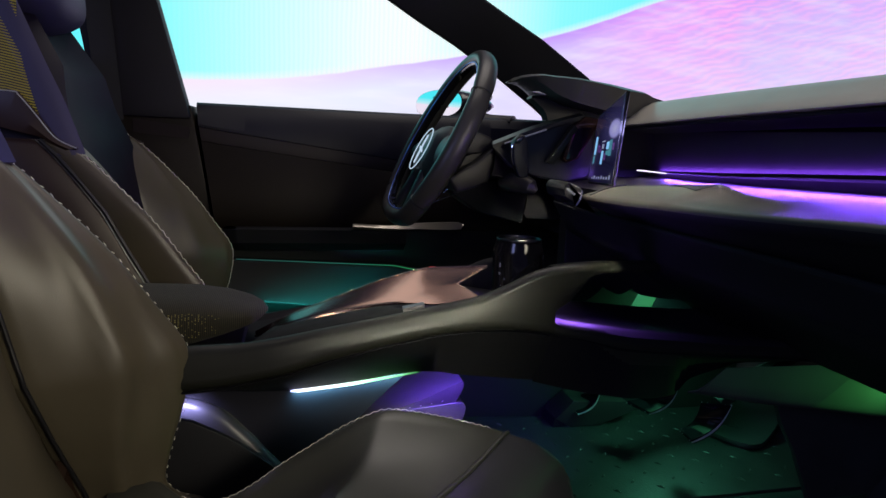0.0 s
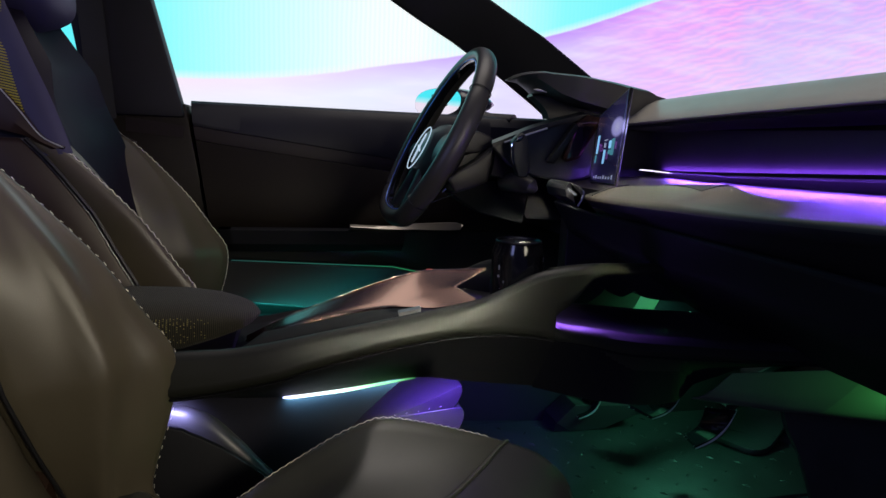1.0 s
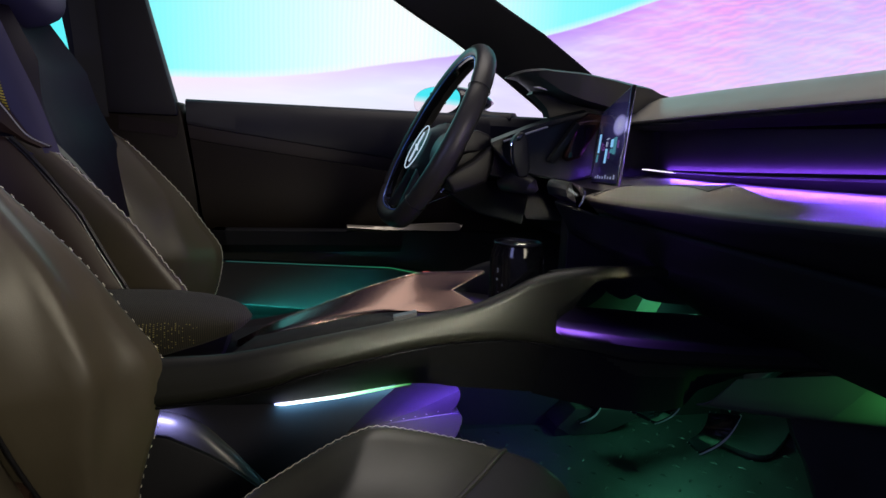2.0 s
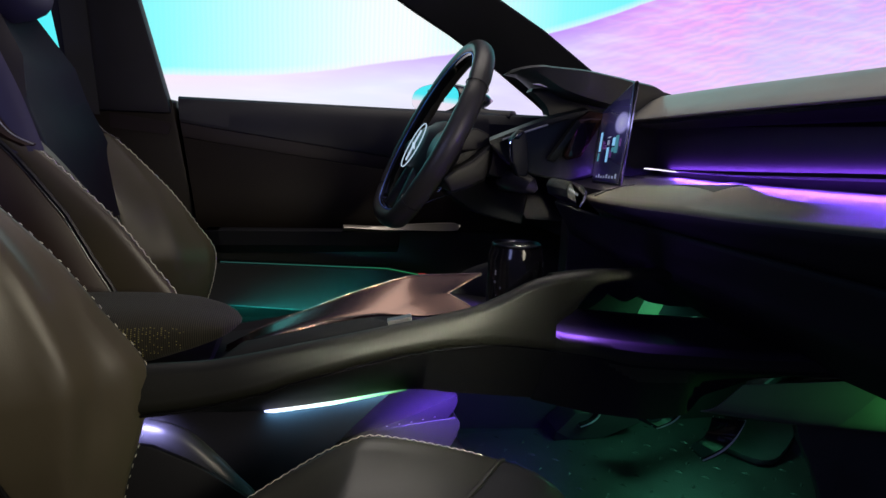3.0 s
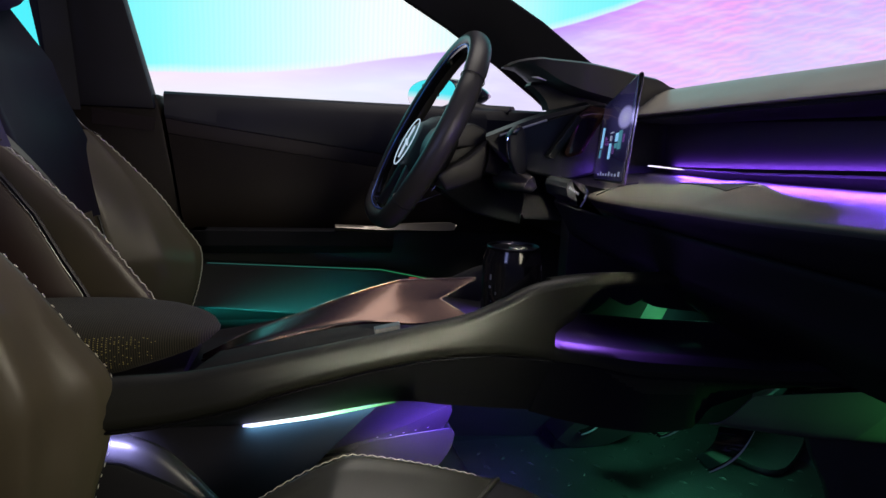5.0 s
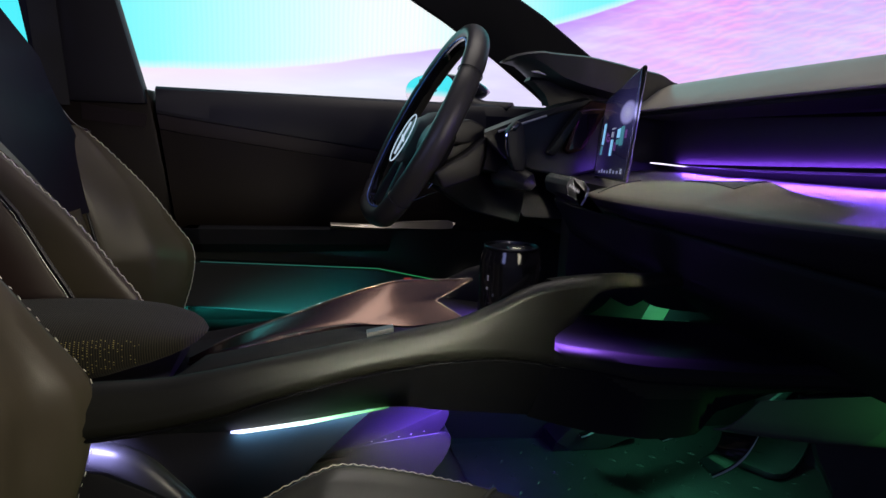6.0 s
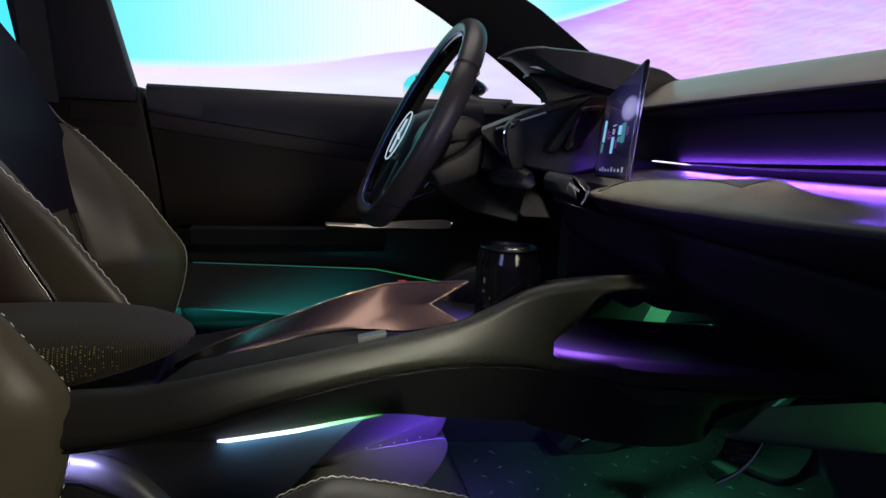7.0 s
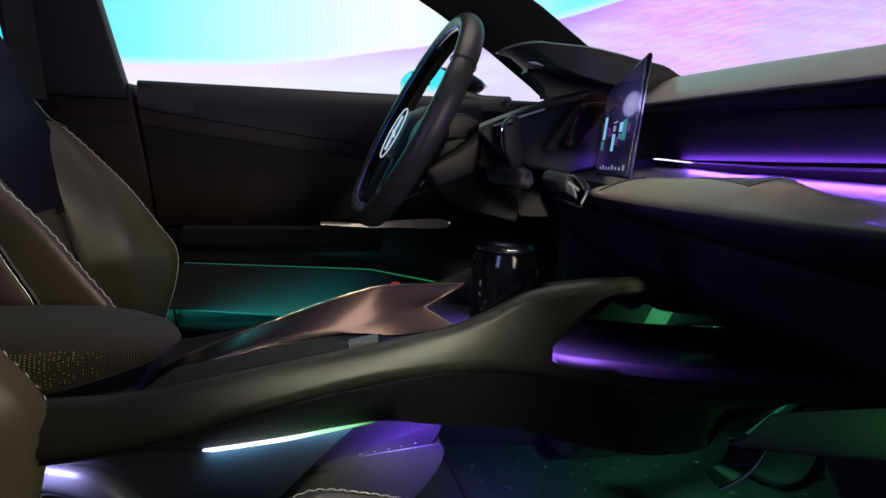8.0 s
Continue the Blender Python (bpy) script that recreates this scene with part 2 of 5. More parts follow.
# ---- studio ----
def led_wall():
    m, nt, b = shader("led_wall_picture")
    N, L = nt.nodes, nt.links.new

    def math_node(op, a, bb=None, clamp=False):
        n = N.new("ShaderNodeMath")
        n.operation, n.use_clamp = op, clamp
        for i, v in enumerate((a, bb)):
            if v is None:
                continue
            if isinstance(v, (int, float)):
                n.inputs[i].default_value = v
            else:
                L(v, n.inputs[i])
        return n.outputs[0]

    def ramp(fac, stops):
        r = N.new("ShaderNodeValToRGB")
        els = r.color_ramp.elements
        els[0].position, els[0].color = stops[0][0], (*stops[0][1], 1)
        els[1].position, els[1].color = stops[-1][0], (*stops[-1][1], 1)
        for p, c in stops[1:-1]:
            els.new(p).color = (*c, 1)
        L(fac, r.inputs["Fac"])
        return r.outputs["Color"]

    def mix(fac, a, c):
        n = N.new("ShaderNodeMix")
        n.data_type = "RGBA"
        L(fac, n.inputs["Factor"])
        for k, v in (("A", a), ("B", c)):
            s = [i for i in n.inputs if i.name == k and i.type == "RGBA"][0]
            if isinstance(v, tuple):
                s.default_value = (*v, 1)
            else:
                L(v, s)
        return [o for o in n.outputs if o.type == "RGBA"][0]

    tc = N.new("ShaderNodeTexCoord")
    sep = N.new("ShaderNodeSeparateXYZ")
    L(tc.outputs["Object"], sep.inputs[0])
    X, Z = sep.outputs["X"], sep.outputs["Z"]
    # the dune's ridge: a height over x
    fc = N.new("ShaderNodeFloatCurve")
    L(math_node("MULTIPLY", math_node("ADD", X, 6.0), 1 / 14.0), fc.inputs["Value"])
    cv = fc.mapping.curves[0]
    ridge = [(-6, 1.5), (-2.5, 1.53), (-0.92, 1.56), (-0.07, 1.62), (0.94, 1.80), (1.64, 1.94), (2.39, 2.15), (3.0, 2.36), (3.66, 2.62), (5.2, 3.1), (8, 3.7)]
    pts = [((x + 6) / 14.0, z / 4.0) for x, z in ridge]
    cv.points[0].location, cv.points[1].location = pts[0], pts[-1]
    for p in pts[1:-1]:
        cv.points.new(*p)
    fc.mapping.update()
    ns = N.new("ShaderNodeTexNoise")
    ns.inputs["Scale"].default_value, ns.inputs["Detail"].default_value = 5.0, 6
    L(tc.outputs["Object"], ns.inputs["Vector"])
    line = math_node("ADD", math_node("MULTIPLY", fc.outputs[0], 4.0), math_node("MULTIPLY", math_node("SUBTRACT", ns.outputs["Fac"], 0.5), 0.022))
    depth = math_node("SUBTRACT", line, Z)
    dune_mask = math_node("MULTIPLY", math_node("ADD", depth, 0.008), 60.0, True)
    # sky: cyan far left and above, white in the middle
    xs = math_node("MULTIPLY", math_node("ADD", X, 2.0), 1 / 6.0, True)
    sky = ramp(xs, [(0.0, (0.08, 0.9, 1.0)), (0.16, (0.30, 1.0, 1.0)), (0.29, (0.60, 1.0, 1.0)), (0.45, (0.95, 1.0, 1.0)), (0.52, (1.0, 1.0, 1.0)), (0.66, (0.62, 1.0, 1.0)), (0.76, (0.28, 0.98, 1.0)), (1.0, (0.12, 0.9, 1.0))])
    near = math_node("MULTIPLY", math_node("SUBTRACT", 0.07, math_node("ABSOLUTE", depth)), 16.0, True)
    sky = mix(math_node("MULTIPLY", near, 0.6), sky, (1.0, 0.96, 0.98))
    led = N.new("ShaderNodeTexWave")
    led.inputs["Scale"].default_value, led.inputs["Distortion"].default_value = 7.5, 1.6
    led.inputs["Detail"].default_value, led.inputs["Detail Scale"].default_value = 1.0, 0.4
    L(tc.outputs["Object"], led.inputs["Vector"])
    sky = mix(math_node("MULTIPLY", led.outputs["Fac"], 0.11), sky, (0.15, 0.85, 0.95))
    # dune: pale lavender at left, pink with ripples at right
    tone = ramp(math_node("MULTIPLY", math_node("ADD", X, 2.0), 1 / 9.0, True), [(0.0, (0.95, 0.88, 1.0)), (0.12, (0.90, 0.90, 1.0)), (0.3, (0.84, 0.87, 1.0)), (0.5, (0.74, 0.66, 1.0)), (0.62, (0.92, 0.46, 1.0)), (0.75, (1.0, 0.40, 0.95)), (1.0, (0.9, 0.40, 1.0))])
    crest = math_node("MULTIPLY", math_node("SUBTRACT", 0.20, depth), 4.5, True)
    cr_x = ramp(math_node("MULTIPLY", math_node("ADD", X, 2.0), 1 / 9.0, True), [(0.0, (1.0, 0.80, 0.95)), (0.2, (0.95, 0.82, 1.0)), (0.30, (0.78, 0.62, 1.0)), (0.38, (0.62, 0.42, 1.0)), (0.52, (0.55, 0.26, 0.98)), (0.68, (1.0, 0.34, 0.98)), (1.0, (1.0, 0.5, 1.0))])
    dune = mix(crest, tone, cr_x)
    mp = N.new("ShaderNodeMapping")
    mp.inputs["Rotation"].default_value = (0, radians(46), 0)
    mp.inputs["Scale"].default_value = (1.0, 1, 3.2)
    L(tc.outputs["Object"], mp.inputs["Vector"])
    rp = N.new("ShaderNodeTexWave")
    rp.bands_direction = "Z"
    rp.inputs["Scale"].default_value, rp.inputs["Distortion"].default_value, rp.inputs["Detail"].default_value = 2.1, 7.0, 5.0
    rp.inputs["Detail Scale"].default_value = 1.4
    L(mp.outputs["Vector"], rp.inputs["Vector"])
    right = math_node("MULTIPLY", math_node("SUBTRACT", X, 2.2), 0.42, True)
    dune = mix(math_node("MULTIPLY", math_node("MULTIPLY", rp.outputs["Fac"], right), 0.48), dune, (0.42, 0.36, 1.0))
    # large drifts of colour and fine wind streaks
    big = N.new("ShaderNodeTexNoise")
    big.inputs["Scale"].default_value, big.inputs["Detail"].default_value = 0.9, 3
    L(tc.outputs["Object"], big.inputs["Vector"])
    drift = math_node("MULTIPLY", math_node("SUBTRACT", big.outputs["Fac"], 0.46), 5.0, True)
    dune = mix(math_node("MULTIPLY", math_node("MULTIPLY", drift, right), 0.65), dune, (0.56, 0.52, 1.0))
    sm = N.new("ShaderNodeMapping")
    sm.inputs["Rotation"].default_value = (0, radians(58), 0)
    sm.inputs["Scale"].default_value = (0.8, 1, 4.6)
    L(tc.outputs["Object"], sm.inputs["Vector"])
    st = N.new("ShaderNodeTexNoise")
    st.inputs["Scale"].default_value, st.inputs["Detail"].default_value = 2.2, 6
    L(sm.outputs["Vector"], st.inputs["Vector"])
    streak = math_node("MULTIPLY", math_node("SUBTRACT", st.outputs["Fac"], 0.45), 4.0, True)
    dune = mix(math_node("MULTIPLY", streak, 0.30), dune, (1.0, 0.97, 1.0))
    fog = math_node("MULTIPLY", math_node("SUBTRACT", depth, 0.25), 0.8, True)
    dune = mix(math_node("MULTIPLY", fog, 0.6), dune, (0.84, 0.80, 1.0))
    pic = mix(dune_mask, sky, dune)
    L(pic, b.inputs["Emission Color"])
    b.inputs["Emission Strength"].default_value = 1.0
    b.inputs["Base Color"].default_value = (0.01, 0.01, 0.01, 1)
    w = finish(box(-6, 8, 6.0, 6.12, 0.0, 4.2), "backdrop", m)
    tagged(w, "glowing studio screen showing pink dunes under a cyan sky", "screen", kind="structure")


led_wall()
tagged(finish(box(-9, 10, -8, 9, -0.1, 0.0), "ground", CONCRETE), "dark painted studio floor", "floor", kind="structure")


# ---- car shell ----
def shell():
    g = tagged(finish(box(-1.3, 1.5, MID - 0.75, MID + 0.75, FLOOR - 0.08, FLOOR), "floor", CARPET), "dark rubber cabin floor of the car", "car floor", kind="structure")
    # firewall with a slanted toe board
    fw = prism([(1.02, FLOOR), (1.25, 0.80), (1.25, 1.15), (1.32, 1.15), (1.32, FLOOR)], MID - 0.72, MID + 0.72, bev=0.01)
    tagged(finish(fw, "wall_front", CARPET), "dark toe board across the front footwells", "toe board", kind="structure")
    tagged(finish(box(-1.2, -0.45, MID - 0.58, MID + 0.58, 1.60, 1.66, 0.02), "ceiling", HEADLINER), "dark cloth headliner of the cabin", "headliner", kind="structure")
    tagged(finish(box(-1.3, -1.22, MID - 0.72, MID + 0.72, FLOOR, 1.62, 0.01), "wall_rear", HEADLINER), "dark rear bulkhead of the cabin", "bulkhead", kind="structure")


shell()


def far_side():
    # door: belt panel, brown middle, armrest ledge, pocket, lit lower trim
    d = thing("driver_door", "closed dark leather car door with teal-lit lower trim", "car door", (0.2, MID + 0.66, FLOOR + 0.1))
    off = Vector(d.location)

    def rel(ring):
        return [tuple(Vector(p) - off) for p in ring]

    def parting(x):
        return 1.121 - 0.127 * (x - 0.044)

    def panel(name, prof, mat, label, x0=-0.205, x1=1.05, bevel=0.0006):
        """prof: (y, z), or (y, dz, 1) for a height measured from the belt's parting line."""
        rings = []
        for k in range(25):
            x = x0 + (x1 - x0) * k / 24
            ring = []
            for p in prof:
                z = parting(x) + p[1] if len(p) > 2 else p[1]
                ring.append((x + (1.2 - z) * (0.16 if k == 0 else 0), p[0] - 0.05 * max(0, x - 0.25), z))
            rings.append(rel(ring))
        return part(name, loft(rings), mat, d, label, bevel=bevel)

    panel("belt_panel", [(1.545, 1.206), (1.60, 1.20), (1.60, 0.0, 1), (1.4986, 0.0, 1), (1.4984, 0.006, 1), (1.515, 1.18), (1.53, 1.20)], DOOR, "slate leather upper door panel")
    panel("accent_band", [(1.4995, -0.0006, 1), (1.60, -0.0006, 1), (1.60, -0.030, 1), (1.4975, -0.030, 1), (1.4972, -0.026, 1), (1.4985, -0.004, 1)], DOOR_BAND, "dark reddish band under the belt")
    panel("middle_panel", [(1.4975, -0.0306, 1), (1.60, -0.0306, 1), (1.60, 0.93), (1.478, 0.93), (1.470, 0.96), (1.482, 1.03)], DOOR_LOW, "brown lower door panel")
    panel("armrest", [(1.43, 0.936), (1.58, 0.936), (1.58, 0.89), (1.46, 0.885), (1.432, 0.905)], MATTE, "", x0=-0.16, x1=0.26)
    panel("lower_panel", [(1.49, 0.928), (1.60, 0.928), (1.60, 0.70), (1.52, 0.70), (1.50, 0.80), (1.495, 0.88)], DOOR_BASE, "")
    # long lit sill trim, dropping away at its front end
    rows = []
    for k in range(40):
        x = -0.32 + 0.95 * k / 39
        top = 0.862 - 0.045 * (x + 0.11) - (0.16 * max(0.0, x - 0.24))
        bot = 0.772 - 0.10 * (x + 0.12)
        rows.append(rel([(x, 1.478, top), (x, 1.470, top - 0.004), (x, 1.468, 0.5 * (top + bot)), (x, 1.452, bot), (x, 1.47, bot - 0.006), (x, 1.53, bot), (x, 1.53, top)]))
    part("sill_trim", loft(rows), SILL, d, "grey lower trim lit teal and green", bevel=0.002)
    # glowing tube in place of the green light that the trim's edge catches
    line = []
    for k in range(30):
        x = -0.12 + 0.50 * k / 29
        line.append(tuple(Vector((x, 1.470, 0.8615 - 0.045 * (x + 0.11) - (0.16 * max(0.0, x - 0.24)))) - off))
    part("lit_edge", tube(line, 0.0011, 6), glow("sill_lit_edge", (0.05, 0.4, 0.25), 0.55, [(0.0, (0.03, 0.12, 0.11)), (0.5, (0.03, 0.22, 0.15)), (1.0, (0.03, 0.45, 0.12))]), d, "thin glowing line in place of the green-lit edge")
    # bright bezel of the door pull
    pts = smooth([(0.137, 1.426, 0.950), (0.228, 1.424, 0.948), (0.291, 1.424, 0.954), (0.376, 1.426, 0.957), (0.396, 1.43, 0.953)], 24)
    rows = [rel([(x, y, z), (x, y - 0.006, z - 0.001 - 0.015 * math.sin(math.pi * (0.06 + 0.94 * (k / 23) ** 2.2))), (x, y + 0.02, z - 0.016), (x, y + 0.02, z - 0.001)]) for k, (x, y, z) in enumerate(pts)]
    part("door_pull", loft(rows), BRIGHT_SATIN, d, "bright metal door pull")
    # body behind the door: rear quarter trim and B pillar
    p = [(-0.212, 1.168), (-0.218, 1.20), (-0.30, 1.52), (-0.37, 1.62), (-0.46, 1.62), (-0.425, 1.36), (-0.395, 1.168)]
    tagged(finish(prism(p, 1.485, 1.53, bev=0.008), "pillar_rear", PILLAR), "black door pillar beside the window", "pillar", kind="structure")
    q = [(-0.212, 1.198), (-0.172, 0.95), (-0.13, 0.60), (-1.2, 0.60), (-1.2, 1.16), (-0.46, 1.198)]
    tagged(finish(prism(q, 1.50, 1.60, bev=0.006), "wall_left", DOOR_LOW), "brown trim behind the driver's door", "car trim", kind="structure")
    tagged(finish(prism([(-0.33, 1.135), (-0.219, 1.125), (-0.2145, 1.150), (-0.33, 1.165)], 1.4965, 1.4995), "trim_band", DOOR_BAND), "dark reddish band along the rear trim", "car trim", kind="structure")
    tagged(finish(prism([(-0.30, 0.6), (0.0, 0.6), (-0.05, 1.185), (-0.30, 1.185)], 1.603, 1.62), "wall_gap", MATTE), "black seal behind the door gap", "door seal", kind="structure")
    belt = thing("seat_belt", "dark grey seat belt webbing hanging along the door pillar", "seat belt", (-0.36, 1.475, 1.17))
    part("webbing", prism([(-0.030, -0.01), (0.018, -0.01), (-0.012, 0.40), (-0.060, 0.40)], 0.0, 0.002, "y"), WEBBING, belt)
    part("guide_loop", prism([(-0.066, 0.395), (-0.004, 0.395), (-0.010, 0.43), (-0.066, 0.43)], -0.004, 0.012, "y", 0.003), BLACK, belt)
    # windscreen pillar
    a = [(0.10, 1.478), (0.194, 1.430), (0.266, 1.394), (0.348, 1.356), (0.467, 1.293), (0.567, 1.234), (0.62, 1.20), (0.86, 1.20), (0.691, 1.310), (0.555, 1.382), (0.464, 1.422), (0.407, 1.448), (0.28, 1.50)]
    lo = [(x, 1.50 - (z - 1.2) * 0.5, z) for x, z in a]
    hi = [(x + 0.03, y + 0.05, z) for x, y, z in lo]
    tagged(finish(loft([lo, hi]), "pillar_front", BLACK, bevel=0.006), "dark windscreen pillar sloping back over the dashboard", "pillar", kind="structure")
    tagged(finish(box(-1.2, 1.1, 1.515, 1.62, FLOOR - 0.06, 0.76, 0.01), "sill", BLACK), "black door sill along the cabin floor", "door sill", kind="structure")
    # header rail and roof edge above the windows
    tagged(finish(box(-1.2, 0.10, 1.42, 1.52, 1.53, 1.64, 0.015), "trim", BLACK), "dark roof rail over the side window", "roof rail", kind="structure")


far_side()


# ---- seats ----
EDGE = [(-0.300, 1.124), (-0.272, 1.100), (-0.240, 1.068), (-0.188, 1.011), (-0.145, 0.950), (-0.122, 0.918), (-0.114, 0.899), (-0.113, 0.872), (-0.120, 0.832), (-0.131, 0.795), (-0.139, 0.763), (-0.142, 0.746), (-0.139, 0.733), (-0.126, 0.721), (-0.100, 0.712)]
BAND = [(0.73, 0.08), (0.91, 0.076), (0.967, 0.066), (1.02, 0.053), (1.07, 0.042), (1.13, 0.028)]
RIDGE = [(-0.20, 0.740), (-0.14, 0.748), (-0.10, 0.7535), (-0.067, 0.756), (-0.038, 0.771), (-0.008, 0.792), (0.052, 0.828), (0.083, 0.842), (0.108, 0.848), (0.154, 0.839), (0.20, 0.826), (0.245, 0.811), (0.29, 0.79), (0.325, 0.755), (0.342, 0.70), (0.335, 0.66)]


def table(tab, v):
    return float(np.interp(v, [a for a, _ in tab], [b for _, b in tab]))


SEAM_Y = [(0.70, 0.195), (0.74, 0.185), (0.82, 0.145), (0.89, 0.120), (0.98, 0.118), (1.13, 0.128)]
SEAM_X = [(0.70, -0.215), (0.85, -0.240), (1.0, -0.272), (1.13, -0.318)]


def ridge_half(x):
    """Half the distance between the cushion's two stitched ridges."""
    return 0.118 + 0.080 / (1 + math.exp((x + 0.130) / 0.012))


def seat(y, group, cover, slide, folded):
    s = thing("car_seat", "olive leather bucket seat with contrast stitching and bronze shell", "car seat", (-0.1 + slide, y, FLOOR), group)
    o = Vector((-0.1, y, FLOOR))

    def rel(p):
        return tuple(Vector(p) + Vector((0, y, 0)) - o)

    # centre panel of the backrest, a little behind the wings
    rings = []
    for k in range(30):
        z = 0.71 + (0.28 if folded else 0.37) * k / 29
        sx, sy = table(SEAM_X, z), table(SEAM_Y, z)
        rings.append([rel((sx + dx, yy * sy, z)) for dx, yy in ((-0.012, -0.99), (-0.006, -0.9), (0.004, -0.5), (0.006, 0), (0.004, 0.5), (-0.006, 0.9), (-0.012, 0.99), (-0.07, 1.0), (-0.09, 0.5), (-0.09, -0.5), (-0.07, -1.0))])
    part("backrest", loft(rings), LEATHER, s, "olive leather centre panel", sharp=60)
    # upper backrest in slate leather
    rings = []
    for k in range(24):
        u = k / 23
        z = 0.98 + 0.34 * u
        xf = table([(0.98, -0.256), (1.116, -0.292), (1.166, -0.312), (1.192, -0.318), (1.234, -0.325), (1.268, -0.346), (1.303, -0.366), (1.32, -0.378)], z)
        w = 0.190 - 0.035 * u - 0.07 * max(0, u - 0.5) / 0.5
        rings.append([rel((xf - dx, yy * w, z)) for dx, yy in ((0.045, -1.0), (0.018, -0.96), (0.0, -0.85), (0.014, -0.55), (0.020, 0), (0.014, 0.55), (0.0, 0.85), (0.018, 0.96), (0.045, 1.0), (0.10, 0.98), (0.12, 0.5), (0.12, -0.5), (0.10, -0.98))])
    part("shoulder", loft(rings), LEATHER_BLUE, s, "slate leather upper backrest", sharp=60)
    rings = []
    for k in range(18):
        u = k / 17
        z = 1.288 + 0.20 * u
        f = 1 - 0.9 * abs(2 * u - 1) ** 5
        rings.append([rel((-0.380 - 0.02 * u + 0.05 * f * math.cos(a) * (1.1 if math.cos(a) > 0 else 1.3), 0.118 * f * math.copysign(abs(math.sin(a)) ** 0.7, math.sin(a)), z)) for a in (2 * math.pi * i / 20 for i in range(20))])
    part("headrest", loft(rings), TRIM_BLUE, s, "slate leather headrest")
    for side in (-1, 1):
        part("headrest_post", tube([rel((-0.395, side * 0.05, 1.26)), rel((-0.397, side * 0.05, 1.32))], 0.006, 8), STEEL, s)
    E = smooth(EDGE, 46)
    for side in (-1, 1):
        # wing bolster: a rounded edge, a full inner face running to the seam, an outer band
        rings = []
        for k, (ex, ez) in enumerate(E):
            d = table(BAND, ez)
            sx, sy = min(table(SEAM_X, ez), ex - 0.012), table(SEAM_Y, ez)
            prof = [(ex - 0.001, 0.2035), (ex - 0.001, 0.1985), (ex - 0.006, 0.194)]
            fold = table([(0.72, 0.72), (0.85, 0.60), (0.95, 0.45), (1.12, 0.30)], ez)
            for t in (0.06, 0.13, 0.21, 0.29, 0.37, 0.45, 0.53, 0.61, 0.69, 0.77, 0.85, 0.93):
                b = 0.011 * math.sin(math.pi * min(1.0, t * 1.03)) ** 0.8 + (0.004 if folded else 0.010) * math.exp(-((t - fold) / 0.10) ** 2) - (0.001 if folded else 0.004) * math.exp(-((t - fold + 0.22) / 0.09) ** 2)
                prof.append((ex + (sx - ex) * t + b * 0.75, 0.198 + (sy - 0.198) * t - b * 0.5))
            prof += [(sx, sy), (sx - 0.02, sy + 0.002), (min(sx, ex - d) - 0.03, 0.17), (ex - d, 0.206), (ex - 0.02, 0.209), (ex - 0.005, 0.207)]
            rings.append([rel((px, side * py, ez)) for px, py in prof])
        bolster = part("bolster", loft(rings), LEATHER, s, sharp=70)
        part("piping", tube([rel((min(table(SEAM_X, ez), ex - 0.012) - 0.002, side * (table(SEAM_Y, ez) - 0.002), ez)) for ex, ez in E[2::3]], 0.0022, 8), BLACK, bolster, "black seam piping")
        # side shell behind the bolster, with a bright bead along the joint
        rings = []
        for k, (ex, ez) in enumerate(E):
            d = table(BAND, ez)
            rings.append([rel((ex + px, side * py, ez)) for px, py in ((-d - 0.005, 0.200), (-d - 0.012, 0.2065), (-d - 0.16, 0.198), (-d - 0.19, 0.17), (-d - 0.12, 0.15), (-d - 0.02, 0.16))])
        shell_part = part("side_shell", loft(rings), BROWN, s, "bronze brown side shell", sharp=60)
        part("bead", tube([rel((ex - table(BAND, ez) - 0.006, side * 0.2075, ez)) for k, (ex, ez) in enumerate(E)][::3], 0.0005, 6), STEEL_DARK, shell_part, "thin bright bead")
        part("bead_groove", tube([rel((ex - table(BAND, ez) - 0.001, side * 0.206, ez)) for k, (ex, ez) in enumerate(E)][::3], 0.003, 6), BLACK, s)
        path = [rel((ex + 0.0004, side * 0.2025, ez)) for ex, ez in E[1:]]
        part("stitching", stitches(path, r=0.00052, pitch=0.0118, fill=0.30, zig=0.0004) if not folded else stitches(path, r=0.00080, pitch=0.0066, fill=0.95, zig=0.0016), THREAD, bolster, "pale contrast stitching")
        # copper bracket over the top of the bolster
        rows = []
        for q in smooth([(-0.286, 1.114), (-0.312, 1.128), (-0.334, 1.158), (-0.353, 1.183), (-0.361, 1.188), (-0.40, 1.188), (-0.44, 1.186)], 24):
            low = min(q[1] - 0.003, 1.124 - 0.24 * (q[0] + 0.30))
            rows.append([rel((q[0] + 0.003, side * 0.204, q[1] + 0.001)), rel((q[0] + 0.002, side * 0.210, q[1])), rel((q[0] - 0.006, side * 0.2135, 0.5 * (q[1] + low))), rel((q[0] - 0.012, side * 0.210, low))])
        bracket = part("bracket", sheet(rows, 0.003), BROWN, s, "bronze anodised bracket", sharp=25)
        # bright bead stands for the highlight along the bracket's ridge
        part("bracket_edge", tube([r[1] for r in rows], 0.0009, 6), BRIGHT, bracket, "bright bracket edge")
        if side != cover:
            continue
        # ribbed yellow cloth on the upper flank
        def cloth(u, a, out):
            return rel((-0.328 - 0.027 * u - 0.010 * math.sin(math.pi * u) - a, side * (0.203 - 0.022 * u + out), 1.150 + 0.19 * u + 0.25 * a - 1.2 * a * a))
        rows = [[cloth(k / 39, a, 0) for a in (0.0, 0.02, 0.04, 0.06, 0.08, 0.11)] for k in range(40)]
